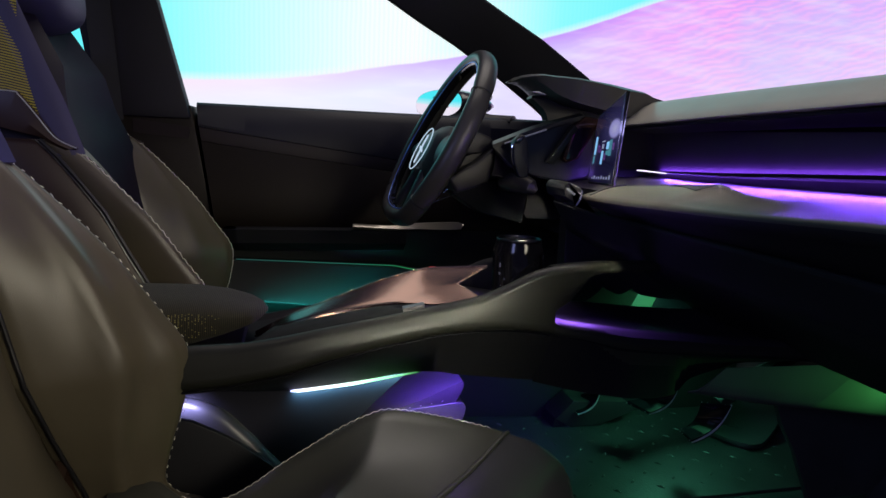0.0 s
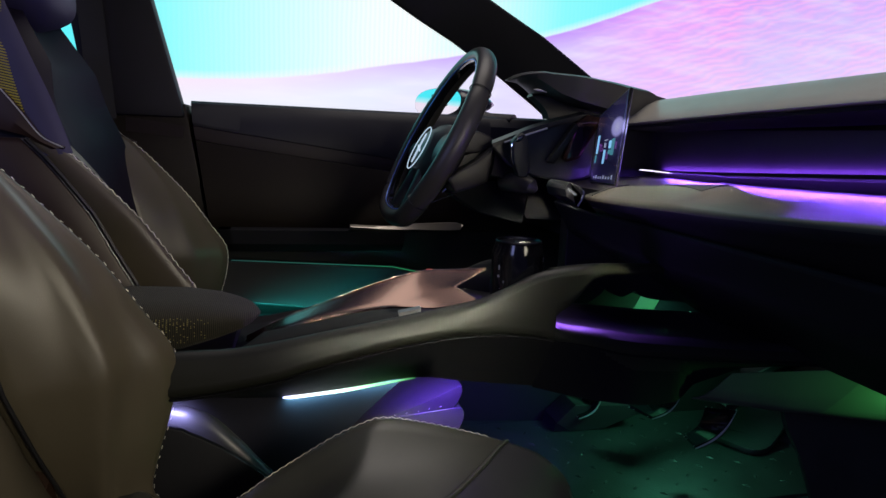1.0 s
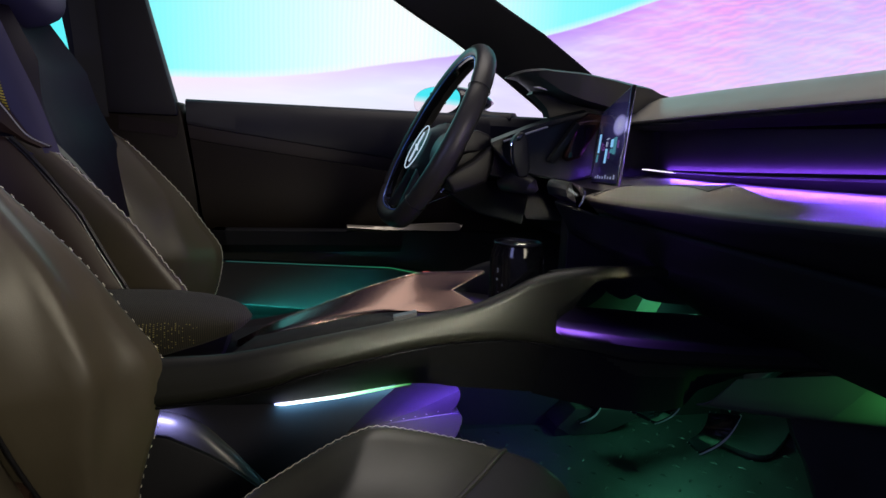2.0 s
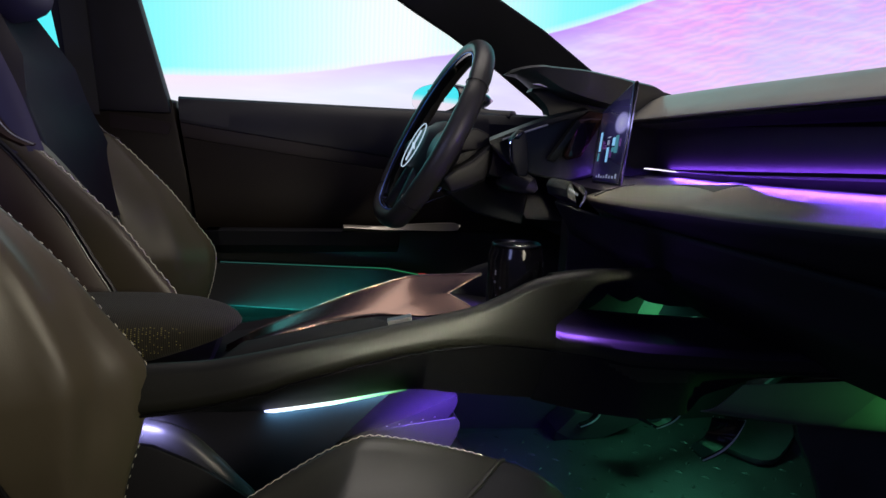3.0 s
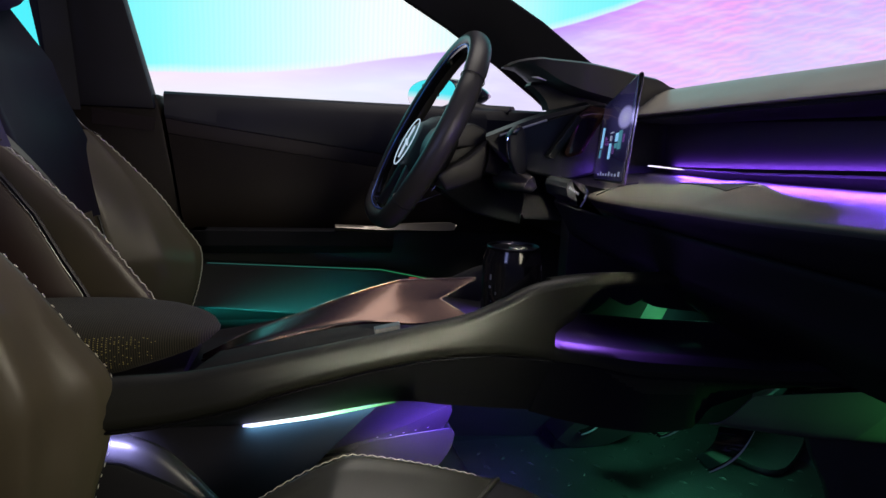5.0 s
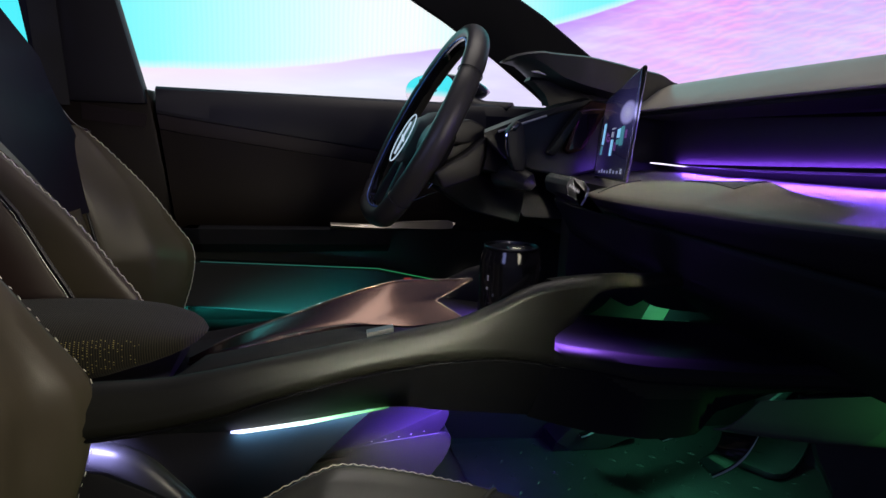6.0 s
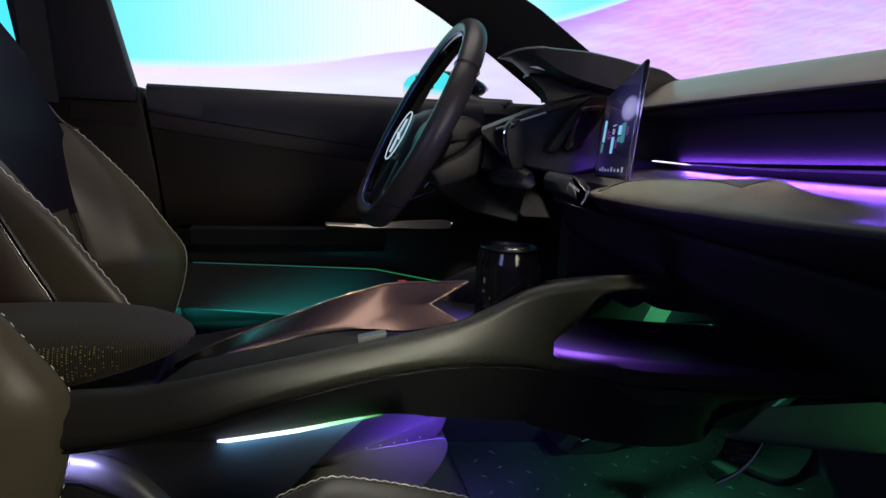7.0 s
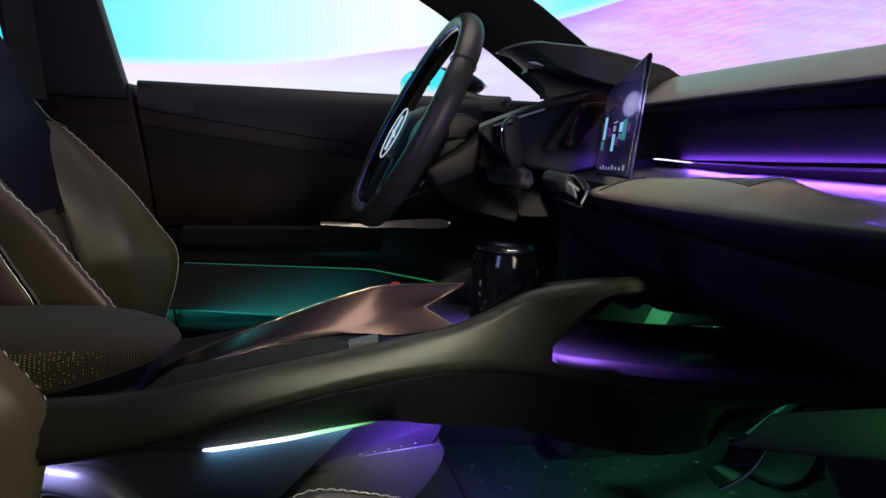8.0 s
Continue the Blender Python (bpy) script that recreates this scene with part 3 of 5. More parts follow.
        cloth_part = part("flank_cloth", sheet(rows, 0.002), BLACK, s, "black cloth flank under yellow ribs")
        for k in range(50):
            part("rib", tube([cloth((k + 0.5) / 50, a, 0.001) for a in (0.0, 0.03, 0.06, 0.09)], 0.0011, 5), YELLOW, cloth_part, "yellow cloth rib" if k == 0 else "")
        # slate leather edge between the cloth and the front
        rows = []
        for q in smooth([(-0.275, 1.107), (-0.300, 1.178), (-0.322, 1.229), (-0.354, 1.306), (-0.370, 1.345)], 16):
            u = (q[1] - 1.112) / 0.233
            h = side * (0.200 - 0.022 * u)
            rows.append([rel((q[0] - 0.040 + 0.012 * u, h + side * 0.006, q[1] - 0.006)), rel((q[0] - 0.012, h + side * 0.008, q[1] - 0.002)), rel((q[0], h, q[1])), rel((q[0] - 0.008, h - side * 0.02, q[1]))])
        part("edge_trim", sheet(rows, 0.004), TRIM_BLUE, s, "slate leather edge tinted by blue light", sharp=60)
    base = box(-0.22, 0.26 - (0.1 if folded else 0), -0.165, 0.165, 0.0, 0.11, 0.012)
    bmesh.ops.translate(base, verts=base.verts, vec=(0.1, 0, 0))
    part("seat_base", base, BLACK, s)
    if folded:
        # lower cushion: a rounded front lobe with a wedge-shaped pad set on it
        lobe = smooth([(-0.16, 0.655), (0.0, 0.668), (0.128, 0.683), (0.146, 0.694), (0.170, 0.701), (0.215, 0.706), (0.275, 0.712)], 22) + smooth([(0.284, 0.711), (0.290, 0.700), (0.283, 0.675), (0.265, 0.650), (0.245, 0.625), (0.230, 0.59)], 12)
        bm = prism(lobe + [(-0.16, 0.59)], -0.228, 0.228, "y", 0.007, 3)
        for v in bm.verts:
            v.co = Vector(rel(v.co)) - Vector((slide, 0, 0))
        cushion = part("cushion", bm, CUSHION, s, sharp=50)
        bm = prism([(-0.16, 0.672), (0.10, 0.688), (0.165, 0.7035), (0.222, 0.723), (0.283, 0.750), (0.285, 0.738), (0.279, 0.722), (0.262, 0.700), (0.215, 0.695), (0.15, 0.685)], -0.2265, 0.2265, "y", 0.002, 2)
        for v in bm.verts:
            v.co = Vector(rel(v.co)) - Vector((slide, 0, 0))
        part("cushion_pad", bm, CUSHION, s, sharp=40)
        path = [Vector(rel((x, -0.2285, z))) - Vector((slide, 0, 0)) for x, z in ((0.17, 0.705), (0.22, 0.711), (0.262, 0.719), (0.279, 0.727))]
        part("stitching", stitches([tuple(p) for p in path], r=0.0004, pitch=0.019, fill=0.10), THREAD, cushion, "pale contrast stitching")
        return s
    # cushion
    rings = []
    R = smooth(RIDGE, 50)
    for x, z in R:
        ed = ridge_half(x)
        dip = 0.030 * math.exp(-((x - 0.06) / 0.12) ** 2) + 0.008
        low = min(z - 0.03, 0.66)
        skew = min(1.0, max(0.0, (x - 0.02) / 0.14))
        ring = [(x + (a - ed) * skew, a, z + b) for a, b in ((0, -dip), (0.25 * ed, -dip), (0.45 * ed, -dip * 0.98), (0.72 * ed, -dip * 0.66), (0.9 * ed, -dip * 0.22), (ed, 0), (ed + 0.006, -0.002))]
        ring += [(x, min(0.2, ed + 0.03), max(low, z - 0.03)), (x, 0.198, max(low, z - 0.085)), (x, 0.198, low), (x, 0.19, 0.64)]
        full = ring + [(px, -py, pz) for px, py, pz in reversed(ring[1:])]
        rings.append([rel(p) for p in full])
    cushion = part("cushion", loft(rings), CUSHION, s, sharp=70)
    cushion.data.materials.append(CUSHION_FRONT)
    front = next(k for k, (x, z) in enumerate(R) if x > 0.238)
    for p in cushion.data.polygons:
        if min(p.vertices) >= front * len(rings[0]):
            p.material_index = 1
    for side in (-1, 1):
        path = [rel((x, side * (ridge_half(x) + 0.003), z + 0.0012)) for x, z in R[5:36]]
        part("stitching", stitches(path, r=0.00046, pitch=0.0046, fill=0.90, zig=0.0007), THREAD, cushion, "pale contrast stitching")
        # panel seam across the cushion's front
        row = rings[front][:7] if side > 0 else [rings[front][0]] + rings[front][:-7:-1]
        part("panel_seam", tube([tuple(Vector(p) + Vector((0, 0, 0.0008))) for p in row], 0.0026, 8), CUSHION, cushion, "raised leather welt")
        if side == cover:
            # dark cover of the hinge between cushion and backrest
            arc = smooth([(-0.21, 0.816), (-0.127, 0.808), (-0.102, 0.798), (-0.0635, 0.775), (-0.023, 0.742), (-0.004, 0.722), (0.006, 0.69)], 24)
            bm = prism([(a, b) for a, b in arc] + [(0.006, 0.62), (-0.21, 0.62)], 0.2125, 0.2205, "y", 0.002)
            for v in bm.verts:
                v.co = Vector(rel((v.co.x, side * v.co.y, v.co.z)))
            part("hinge_cover", bm, BLACK, s, "black hinge cover")
    return s


YELLOW = surface("yellow_rib_cloth", (0.50, 0.43, 0.05), 0.8, grain=1500, bump=0.2, vary=0.3)
seat(MID - 0.33, "front seats", 1, 0.0, False)
seat(MID + 0.33, "front seats", -1, -0.008, True)


# ---- centre console ----
TOP = [(-0.62, 0.895), (-0.30, 0.898), (-0.11, 0.901), (-0.04, 0.904), (0.057, 0.921), (0.139, 0.936), (0.225, 0.953), (0.269, 0.969), (0.313, 0.989), (0.367, 0.997), (0.43, 1.0)]
CREASE = [(-0.62, 0.845), (-0.30, 0.849), (-0.105, 0.8535), (-0.009, 0.867), (0.03, 0.8790), (0.088, 0.893), (0.135, 0.9035), (0.19, 0.912), (0.245, 0.9150), (0.276, 0.914), (0.32, 0.908), (0.347, 0.903), (0.43, 0.895)]
BASE = [(-0.62, 0.82), (-0.20, 0.830), (-0.114, 0.829), (-0.05, 0.824), (0.0, 0.8232), (0.076, 0.8297), (0.158, 0.8402), (0.20, 0.838), (0.229, 0.833), (0.367, 0.817), (0.43, 0.812)]


def height(tab, x):
    return float(np.interp(x, [a for a, _ in tab], [b for _, b in tab]))


def well_shade(ob):
    """The flank is soft-touch plastic; the well and far side are black, shade put into their colour."""
    ob.data.materials.append(TRAY)
    for p in ob.data.polygons:
        if p.center.y > -0.112:
            p.material_index = 1


def console():
    c = thing("centre_console", "dark floating centre console with olive soft-touch flanks", "console", (0.0, MID, 0.80))
    o = Vector(c.location)

    def rel(p):
        return tuple(Vector(p) - o)

    def flank(z, t, cr):
        return float(np.interp(z, [cr + 0.003, cr + 0.010, 0.5 * (t + cr), t - 0.008, t - 0.002, t], [0.1385, 0.139, 0.1365, 0.131, 0.126, 0.120]))

    S = {n: smooth(t, 80) for n, t in (("t", TOP), ("c", CREASE), ("b", BASE))}
    rings = []
    for k in range(90):
        x = -0.62 + 0.952 * k / 89
        t, cr, b = height(S["t"], x), height(S["c"], x), height(S["b"], x)
        well = 0.05 * (1 / (1 + math.exp(-(x - 0.205) / 0.006))) * (1 / (1 + math.exp((x - 0.352) / 0.004)))
        fl = t - 0.022 - well
        half = [(0.120, t), (0.126, t - 0.002), (0.131, t - 0.008)] + [(flank(z, t, cr), z) for z in np.linspace(t - 0.010, cr + 0.012, 6)] + [(0.139, cr + 0.010), (0.1385, cr + 0.003), (0.134, cr - 0.002)]
        inn = [(0.116, t - 0.0015), (0.112, t - 0.007), (0.108, fl)]
        ring = [(x, MID - a, z) for a, z in reversed(inn)] + [(x, MID - a, z) for a, z in half]
        drop = 0.034
        ring += [(x, MID + a, max(z - drop, cr - 0.002)) for a, z in reversed(half)] + [(x, MID + a, max(fl - 0.02, z - drop)) for a, z in inn]
        rings.append([rel(p) for p in ring])
    well_shade(part("body", loft(rings), SOFT, c, sharp=50))
    rings = []
    for k in range(90):
        x = -0.62 + 0.952 * k / 89
        cr, b = height(S["c"], x), height(S["b"], x)
        ring = [(0.1335, cr - 0.0015), (0.1365, cr - 0.003), (0.134, cr - 0.006), (0.078, b)]
        rings.append([rel((x, MID - a, z)) for a, z in ring] + [rel((x, MID + a, min(z, cr - 0.008))) for a, z in reversed(ring)])
    part("underside", loft(rings), TRAY, c, "matt black underside", sharp=50)
    # front yoke, forking round the slot: upper arm to the dashboard, lower arm to the toe board
    rings = []
    for k in range(30):
        u = k / 29
        x = 0.3315 + 0.15 * u
        zt, cr = height(S["t"], min(x, 0.40)), height(S["c"], min(x, 0.3315))
        zb = table([(0.33, 0.9300), (0.3335, 0.9345), (0.338, 0.9385), (0.344, 0.9425), (0.352, 0.947), (0.366, 0.962), (0.382, 0.980), (0.40, 0.984), (0.48, 0.986)], x)
        zb = min(zb, zt - 0.011)
        side = [(0.120, zt), (0.126, zt - 0.002), (0.131, zt - 0.008)]
        side += [(flank(z, zt, cr), z) for z in np.linspace(zt - 0.010, max(zb + 0.006, zb), 5)]
        side += [(flank(zb, zt, cr) - 0.002, zb + 0.002), (flank(zb, zt, cr) - 0.012, zb)]
        far = [(0.098, zb), (0.096, zt - 0.008), (0.104, zt - 0.002)]
        rings.append([rel((x, MID - y, z)) for y, z in side + far])
    well_shade(part("upper_arm", loft(rings), SOFT, c, sharp=50))
    rings, under = [], []
    for k in range(64):
        u = (k / 63) ** 1.4
        x = 0.3315 + 0.76 * u
        zt = table([(0.33, 0.9295), (0.3335, 0.9270), (0.338, 0.9245), (0.344, 0.9220), (0.352, 0.9198), (0.448, 0.904), (0.607, 0.888), (0.80, 0.875), (1.1, 0.85)], x)
        zb = table([(0.33, 0.8208), (0.367, 0.819), (0.41, 0.8165), (0.45, 0.8125), (0.49, 0.8105), (0.515, 0.8135), (0.54, 0.8185), (0.58, 0.830), (0.64, 0.845), (0.74, 0.845), (0.80, 0.838), (1.1, 0.81)], x)
        foot = table([(0.3315, 0.078), (0.36, 0.100), (0.40, 0.124), (0.45, 0.1345), (0.52, 0.1345), (0.56, 0.106), (1.1, 0.104)], x)
        f = max(0, min(1, (0.44 - x) / 0.10))
        f = f * f * (3 - 2 * f)
        crz = height(S["c"], x) * f + (zt - 0.022) * (1 - f)
        near = [(0.085, zt - 0.016), (0.106, zt - 0.004), (0.118, zt), (0.129, zt - 0.0015), (0.1375, zt - 0.006), (0.1388, crz + 0.008), (0.1385, crz + 0.003), (0.134, crz - 0.002), (foot, zb)]
        rings.append([rel((x, MID - y, z)) for y, z in near] + [rel((x, MID + y, z - 0.020)) for y, z in reversed(near)])
        w = 0.0015
        under.append([rel((x, MID - y, z)) for y, z in ((0.1335, crz - 0.0015), (0.134 + w, crz - 0.003), (0.132 + w, crz - 0.006), (foot + w, zb - w), (foot - 0.01, zb), (0.12, crz - 0.006))])
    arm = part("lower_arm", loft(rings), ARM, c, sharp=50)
    # upward faces paler: part of the violet light is put into their colour
    arm.data.materials.append(LIT_SLOT)
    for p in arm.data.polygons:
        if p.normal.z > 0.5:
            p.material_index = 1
    rows = []
    for k in range(12):
        u = k / 11
        bottom = Vector((0.750 + 0.34 * u, 0.725 + 0.04 * u, 0.780 - 0.068 * u))
        top = Vector((0.833 + 0.257 * u, 0.725 + 0.04 * u, 0.848 - 0.008 * u))
        rows.append([rel(bottom + Vector((0, 0.02, -0.006)))] + [rel(bottom.lerp(top, v) + Vector((0, 0.008 * (1 - v) ** 8, 0))) for v in (0.0, 0.06, 0.14, 0.4, 0.7, 1.0)])
    part("tunnel_panel", sheet(rows, 0.002), TOE, c, "smooth grey tunnel panel")
    rows = []
    for k in range(20):
        u = k / 19
        bottom = Vector((0.552 + 0.198 * u, 0.729 - 0.004 * u, table([(0.0, 0.8135), (0.25, 0.804), (0.70, 0.788), (1.0, 0.780)], u)))
        top = Vector((0.60 + 0.233 * u, 0.735 - 0.010 * u, 0.848))
        turned = bottom + Vector((0, 0.020, -0.006))
        rows.append([rel(turned)] + [rel(bottom.lerp(top, v) + Vector((0, 0.008 * (1 - v) ** 8, 0))) for v in (0.0, 0.06, 0.14, 0.4, 0.7, 1.0)])
    part("tunnel_cover", sheet(rows, 0.002), TOE, c, "rounded grey tunnel cover")
    part("tunnel_wall", prism([(0.77, -0.005), (0.800, -0.07), (0.815, -0.105), (0.85, -0.16), (0.894, 0.546 - 0.80), (1.15, 0.546 - 0.80), (1.15, -0.005)], 0.846 - MID, 0.858 - MID, "y", 0.003), CARPET, c, "dark lower tunnel wall")
    part("arm_underside", loft(under), TRAY, c, "matt black underside", sharp=50)
    # padded tray edges along the rims
    rings = []
    for x in np.linspace(-0.046, 0.160, 26):
        w = min(1.0, (x + 0.052) / 0.03, (0.164 - x) / 0.05)
        z = height(S["t"], x) - 0.006
        y0, y1 = 0.1145, 0.1145 - 0.034 * w
        rings.append([rel((x, MID - a, z + b)) for a, b in ((y0, -0.006), (y0 + 0.0005, 0.001), (y0 - 0.004, 0.005 * w), (0.5 * (y0 + y1), 0.0085 * w), (y1 + 0.002, 0.009 * w), (y1, 0.004 * w), (y1, -0.01))])
    part("tray_edge", loft(rings), TRAY, c, "black padded tray edge", sharp=60)
    # small metal switch at the front of the tray edge
    rings = []
    for x in np.linspace(0.138, 0.165, 8):
        z = height(S["t"], x) - 0.0020
        rings.append([rel((x, MID - a, z + b)) for a, b in ((0.111, -0.004), (0.110, 0.0035), (0.102, 0.0045), (0.100, -0.004))])
    part("switch", loft(rings), STEEL_DARK, c, "small metal switch")
    # light strip under the overhang
    rows = []
    for x in np.linspace(0.0, 0.168, 18):
        z = table([(0.0, 0.8215), (0.076, 0.828), (0.158, 0.8385), (0.17, 0.840)], x)
        w = min(1.0, (x + 0.002) / 0.010, (0.172 - x) / 0.09)
        rows.append([rel((x, 0.7915, z + 0.0010 * w)), rel((x, 0.7905, z - 0.0026 * w)), rel((x, 0.7945, z - 0.0026 * w)), rel((x, 0.7945, z + 0.0010 * w))])
    part("light_strip", loft(rows), glow("strip_white_green", (0.8, 0.95, 1.0), 2.4, [(0.0, (0.55, 0.55, 1.0)), (0.12, (0.85, 0.9, 1.0)), (0.4, (0.75, 1.0, 0.95)), (0.68, (0.25, 0.75, 0.32)), (1.0, (0.01, 0.08, 0.01))]), c, "white to green light strip")
    # small rear light that washes the foot
    part("rear_light", box(-0.215, -0.155, 0.792 - MID, 0.800 - MID, 0.024, 0.029, 0.001), glow("strip_blue_white", (0.55, 0.5, 1.0), 5.0), c, "blue-white light strip")
    # foot of the console, set in under the overhang, raked at its front
    rings = []
    for k in range(40):
        u = k / 39
        ring = []
        for w, z in ((0.068, 0.846), (0.070, 0.815), (0.074, 0.79), (0.086, 0.755), (0.098, 0.70), (0.100, 0.64), (0.100, FLOOR)):
            front = 0.165 - 1.15 * (0.846 - z) if z > 0.70 else 0.165 - 1.15 * 0.146
            x = -0.62 + (0.62 + front) * u
            ring.append((x, -w, min(z, height(S["b"], x) + 0.012)))
        rings.append([rel((x, MID + y, z)) for x, y, z in ring] + [rel((x, MID - y, z)) for x, y, z in reversed(ring)])
    part("foot", loft(rings), FOOT, c, sharp=50)
    # added paler band that carries the diagonal highlight on the foot
    part("foot_highlight", tube([rel(p) for p in smooth([(-0.15, 0.798, 0.808), (-0.099, 0.795, 0.791), (-0.066, 0.789, 0.763), (-0.038, 0.783, 0.734), (-0.018, 0.777, 0.711), (-0.005, 0.774, 0.68)], 20)], 0.017, 14, flat=0.8), HIGHLIGHT_SATIN, c, "rounded paler band carrying the foot's highlight")
    # cup holder ring
    part("cup_holder", tube([rel((0.299 + 0.042 * math.cos(t), 0.806 + 0.042 * math.sin(t), 0.925)) for t in (2 * math.pi * i / 30 for i in range(30))], 0.0035, 8, closed=True), GLOSS, c)


FOOT = surface("foot_satin_black", (0.013, 0.013, 0.016), 0.30, grain=2200, bump=0.03, vary=0.1)
HIGHLIGHT_SATIN = surface("highlight_satin", (0.055, 0.056, 0.062), 0.34, grain=2200, bump=0.03, vary=0.1)
TOE = surface("toe_plastic", (0.075, 0.08, 0.075), 0.5, grain=1500, bump=0.08, vary=0.12)
LIT_SLOT = surface("lit_slot_plastic", (0.028, 0.025, 0.034), 0.5, grain=1600, bump=0.06, vary=0.12)
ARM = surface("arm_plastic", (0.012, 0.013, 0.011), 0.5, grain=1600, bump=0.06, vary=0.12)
console()


def armrest():
    a = thing("armrest", "dark knitted armrest pad with yellow dots on the console", "armrest", (-0.18, MID, 0.89))
    o = Vector(a.location)

    def at(x, t, out=0.0):
        zt = table([(-0.40, 0.936), (-0.187, 0.939), (-0.124, 0.937), (-0.089, 0.932), (-0.06, 0.925), (-0.04, 0.918), (-0.03, 0.911)], x)
        zb = table([(-0.40, 0.872), (-0.15, 0.873), (-0.128, 0.876), (-0.091, 0.887), (-0.06, 0.896), (-0.043, 0.902), (-0.03, 0.909)], x)
        w = table([(-0.40, 0.078), (-0.15, 0.078), (-0.08, 0.068), (-0.05, 0.050), (-0.037, 0.030), (-0.030, 0.008)], x)
        zm, h = 0.5 * (zt + zb), 0.5 * (zt - zb)
        cy, sz = math.cos(t), math.sin(t)
        return (x - o.x, (w + out) * math.copysign(abs(cy) ** 0.6, cy), zm - o.z + (h + out) * math.copysign(abs(sz) ** (0.75 if sz > 0 else 0.55), sz))
    rings = [[at(x, 2 * math.pi * i / 36) for i in range(36)] for x in list(np.linspace(-0.40, -0.07, 26)) + list(np.linspace(-0.065, -0.030, 14))]
    pad = part("pad", loft(rings), KNIT, a, sharp=80)
    # raised yellow knots, thinning out towards the front
    bm = bmesh.new()
    rnd = random.Random(3)
    for i in range(30):
        x = -0.190 + 0.0038 * i
        for k in range(12):
            keep = 1.0 if i < 14 else max(0.0, 0.75 - (i - 14) * 0.05)
            if rnd.random() > keep:
                continue
            t = math.pi + radians(14) - 0.066 * k + (0.03 if i % 2 else 0)
            p = Vector(at(x, t, 0.0003))
            r = 0.00075 * rnd.uniform(0.8, 1.15)
            q = [p + Vector(v) * r for v in ((1, 0, 0), (0, 0, 1), (-1, 0, 0), (0, 0, -1), (0, -0.8, 0.5))]
            v = [bm.verts.new(c) for c in q]
            for m in range(4):
                bm.faces.new((v[m], v[(m + 1) % 4], v[4]))
    tagged(part("knot_pattern", bm, THREAD_YELLOW, pad, "small yellow knitted knots"), kind="stuff")
    part("hinge_base", box(-0.30, 0.12, -0.07, 0.07, -0.03, -0.008, 0.006), BLACK, a)


THREAD_YELLOW = surface("yellow_thread", (0.34, 0.29, 0.09), 0.7, grain=3000, bump=0.1, vary=0.3)
armrest()


def ornament():
    s = thing("gear_selector", "satin copper blade-shaped gear selector over the console", "gear selector", (0.1, MID, 0.92))
    o = Vector(s.location)
    up = smooth([(-0.045, 0.835, 0.89), (0.0007, 0.833, 0.9128), (0.0616, 0.837, 0.9351), (0.118, 0.842, 0.9542), (0.1651, 0.844, 0.9673), (0.1877, 0.841, 0.9718), (0.224, 0.822, 0.9769), (0.2578, 0.8, 0.983)], 48)
    mid = smooth([(-0.045, 0.831, 0.888), (0.0, 0.822, 0.909), (0.062, 0.820, 0.9285), (0.120, 0.818, 0.941), (0.155, 0.815, 0.947), (0.185, 0.808, 0.953), (0.2165, 0.798, 0.9595)], 48)
    low = smooth([(-0.045, 0.830, 0.887), (0.0, 0.802, 0.909), (0.062, 0.798, 0.9255), (0.120, 0.795, 0.935), (0.155, 0.790, 0.9365), (0.190, 0.779, 0.9375), (0.241, 0.764, 0.9485)], 48)

    def strip(a, b, sag):
        return [tuple(a.lerp(b, t) + Vector((0, 0, -4 * sag * t * (1 - t))) - o) for t in (0, 0.06, 0.25, 0.5, 0.75, 0.94, 1)]
    rows = []
    for k, (a, b, c) in enumerate(zip(up, mid, low)):
        A, B, C = Vector(a), Vector(b), Vector(c)
        w = min(1.0, max(0.0, (k / 47 - 0.45) / 0.45))
        w = w * w * (3 - 2 * w)
        M = A.lerp(C, 0.86).lerp(B, w)
        rows.append(strip(A, M, -0.0022 * w)[:-1] + strip(M, C, 0.0010 - 0.002 * w)[1:])
    blade = part("blade", sheet(rows, 0.003), COPPER, s, sharp=75)
    # brighter copper beads paint the highlights along the blade's edges
    part("edge_bead", tube([tuple(Vector(p) - o + Vector((0, -0.0006, 0.0010))) for p in up[4:]], [0.0003 + 0.0004 * min(1, i / 30) for i in range(len(up[4:]))], 6), COPPER_HIGHLIGHT, blade, "bright copper edge standing for its highlight")
    part("edge_bead", tube([tuple(Vector(p) - o) for p in (up[-1], mid[-1], low[-1])], 0.0011, 6), COPPER_HIGHLIGHT, blade, "bright copper edge standing for its highlight")
    part("backing", tube([tuple(Vector(p) - o + Vector((0, 0.006, -0.007))) for p in up[12:44]], 0.004, 8), BLACK, s, "black backing strip")
    part("indicator", box(0.093, 0.102, -0.004, 0.0, 0.0472, 0.0484), glow("red_mark", (0.9, 0.03, 0.02), 0.3), s, "small red light")


ornament()


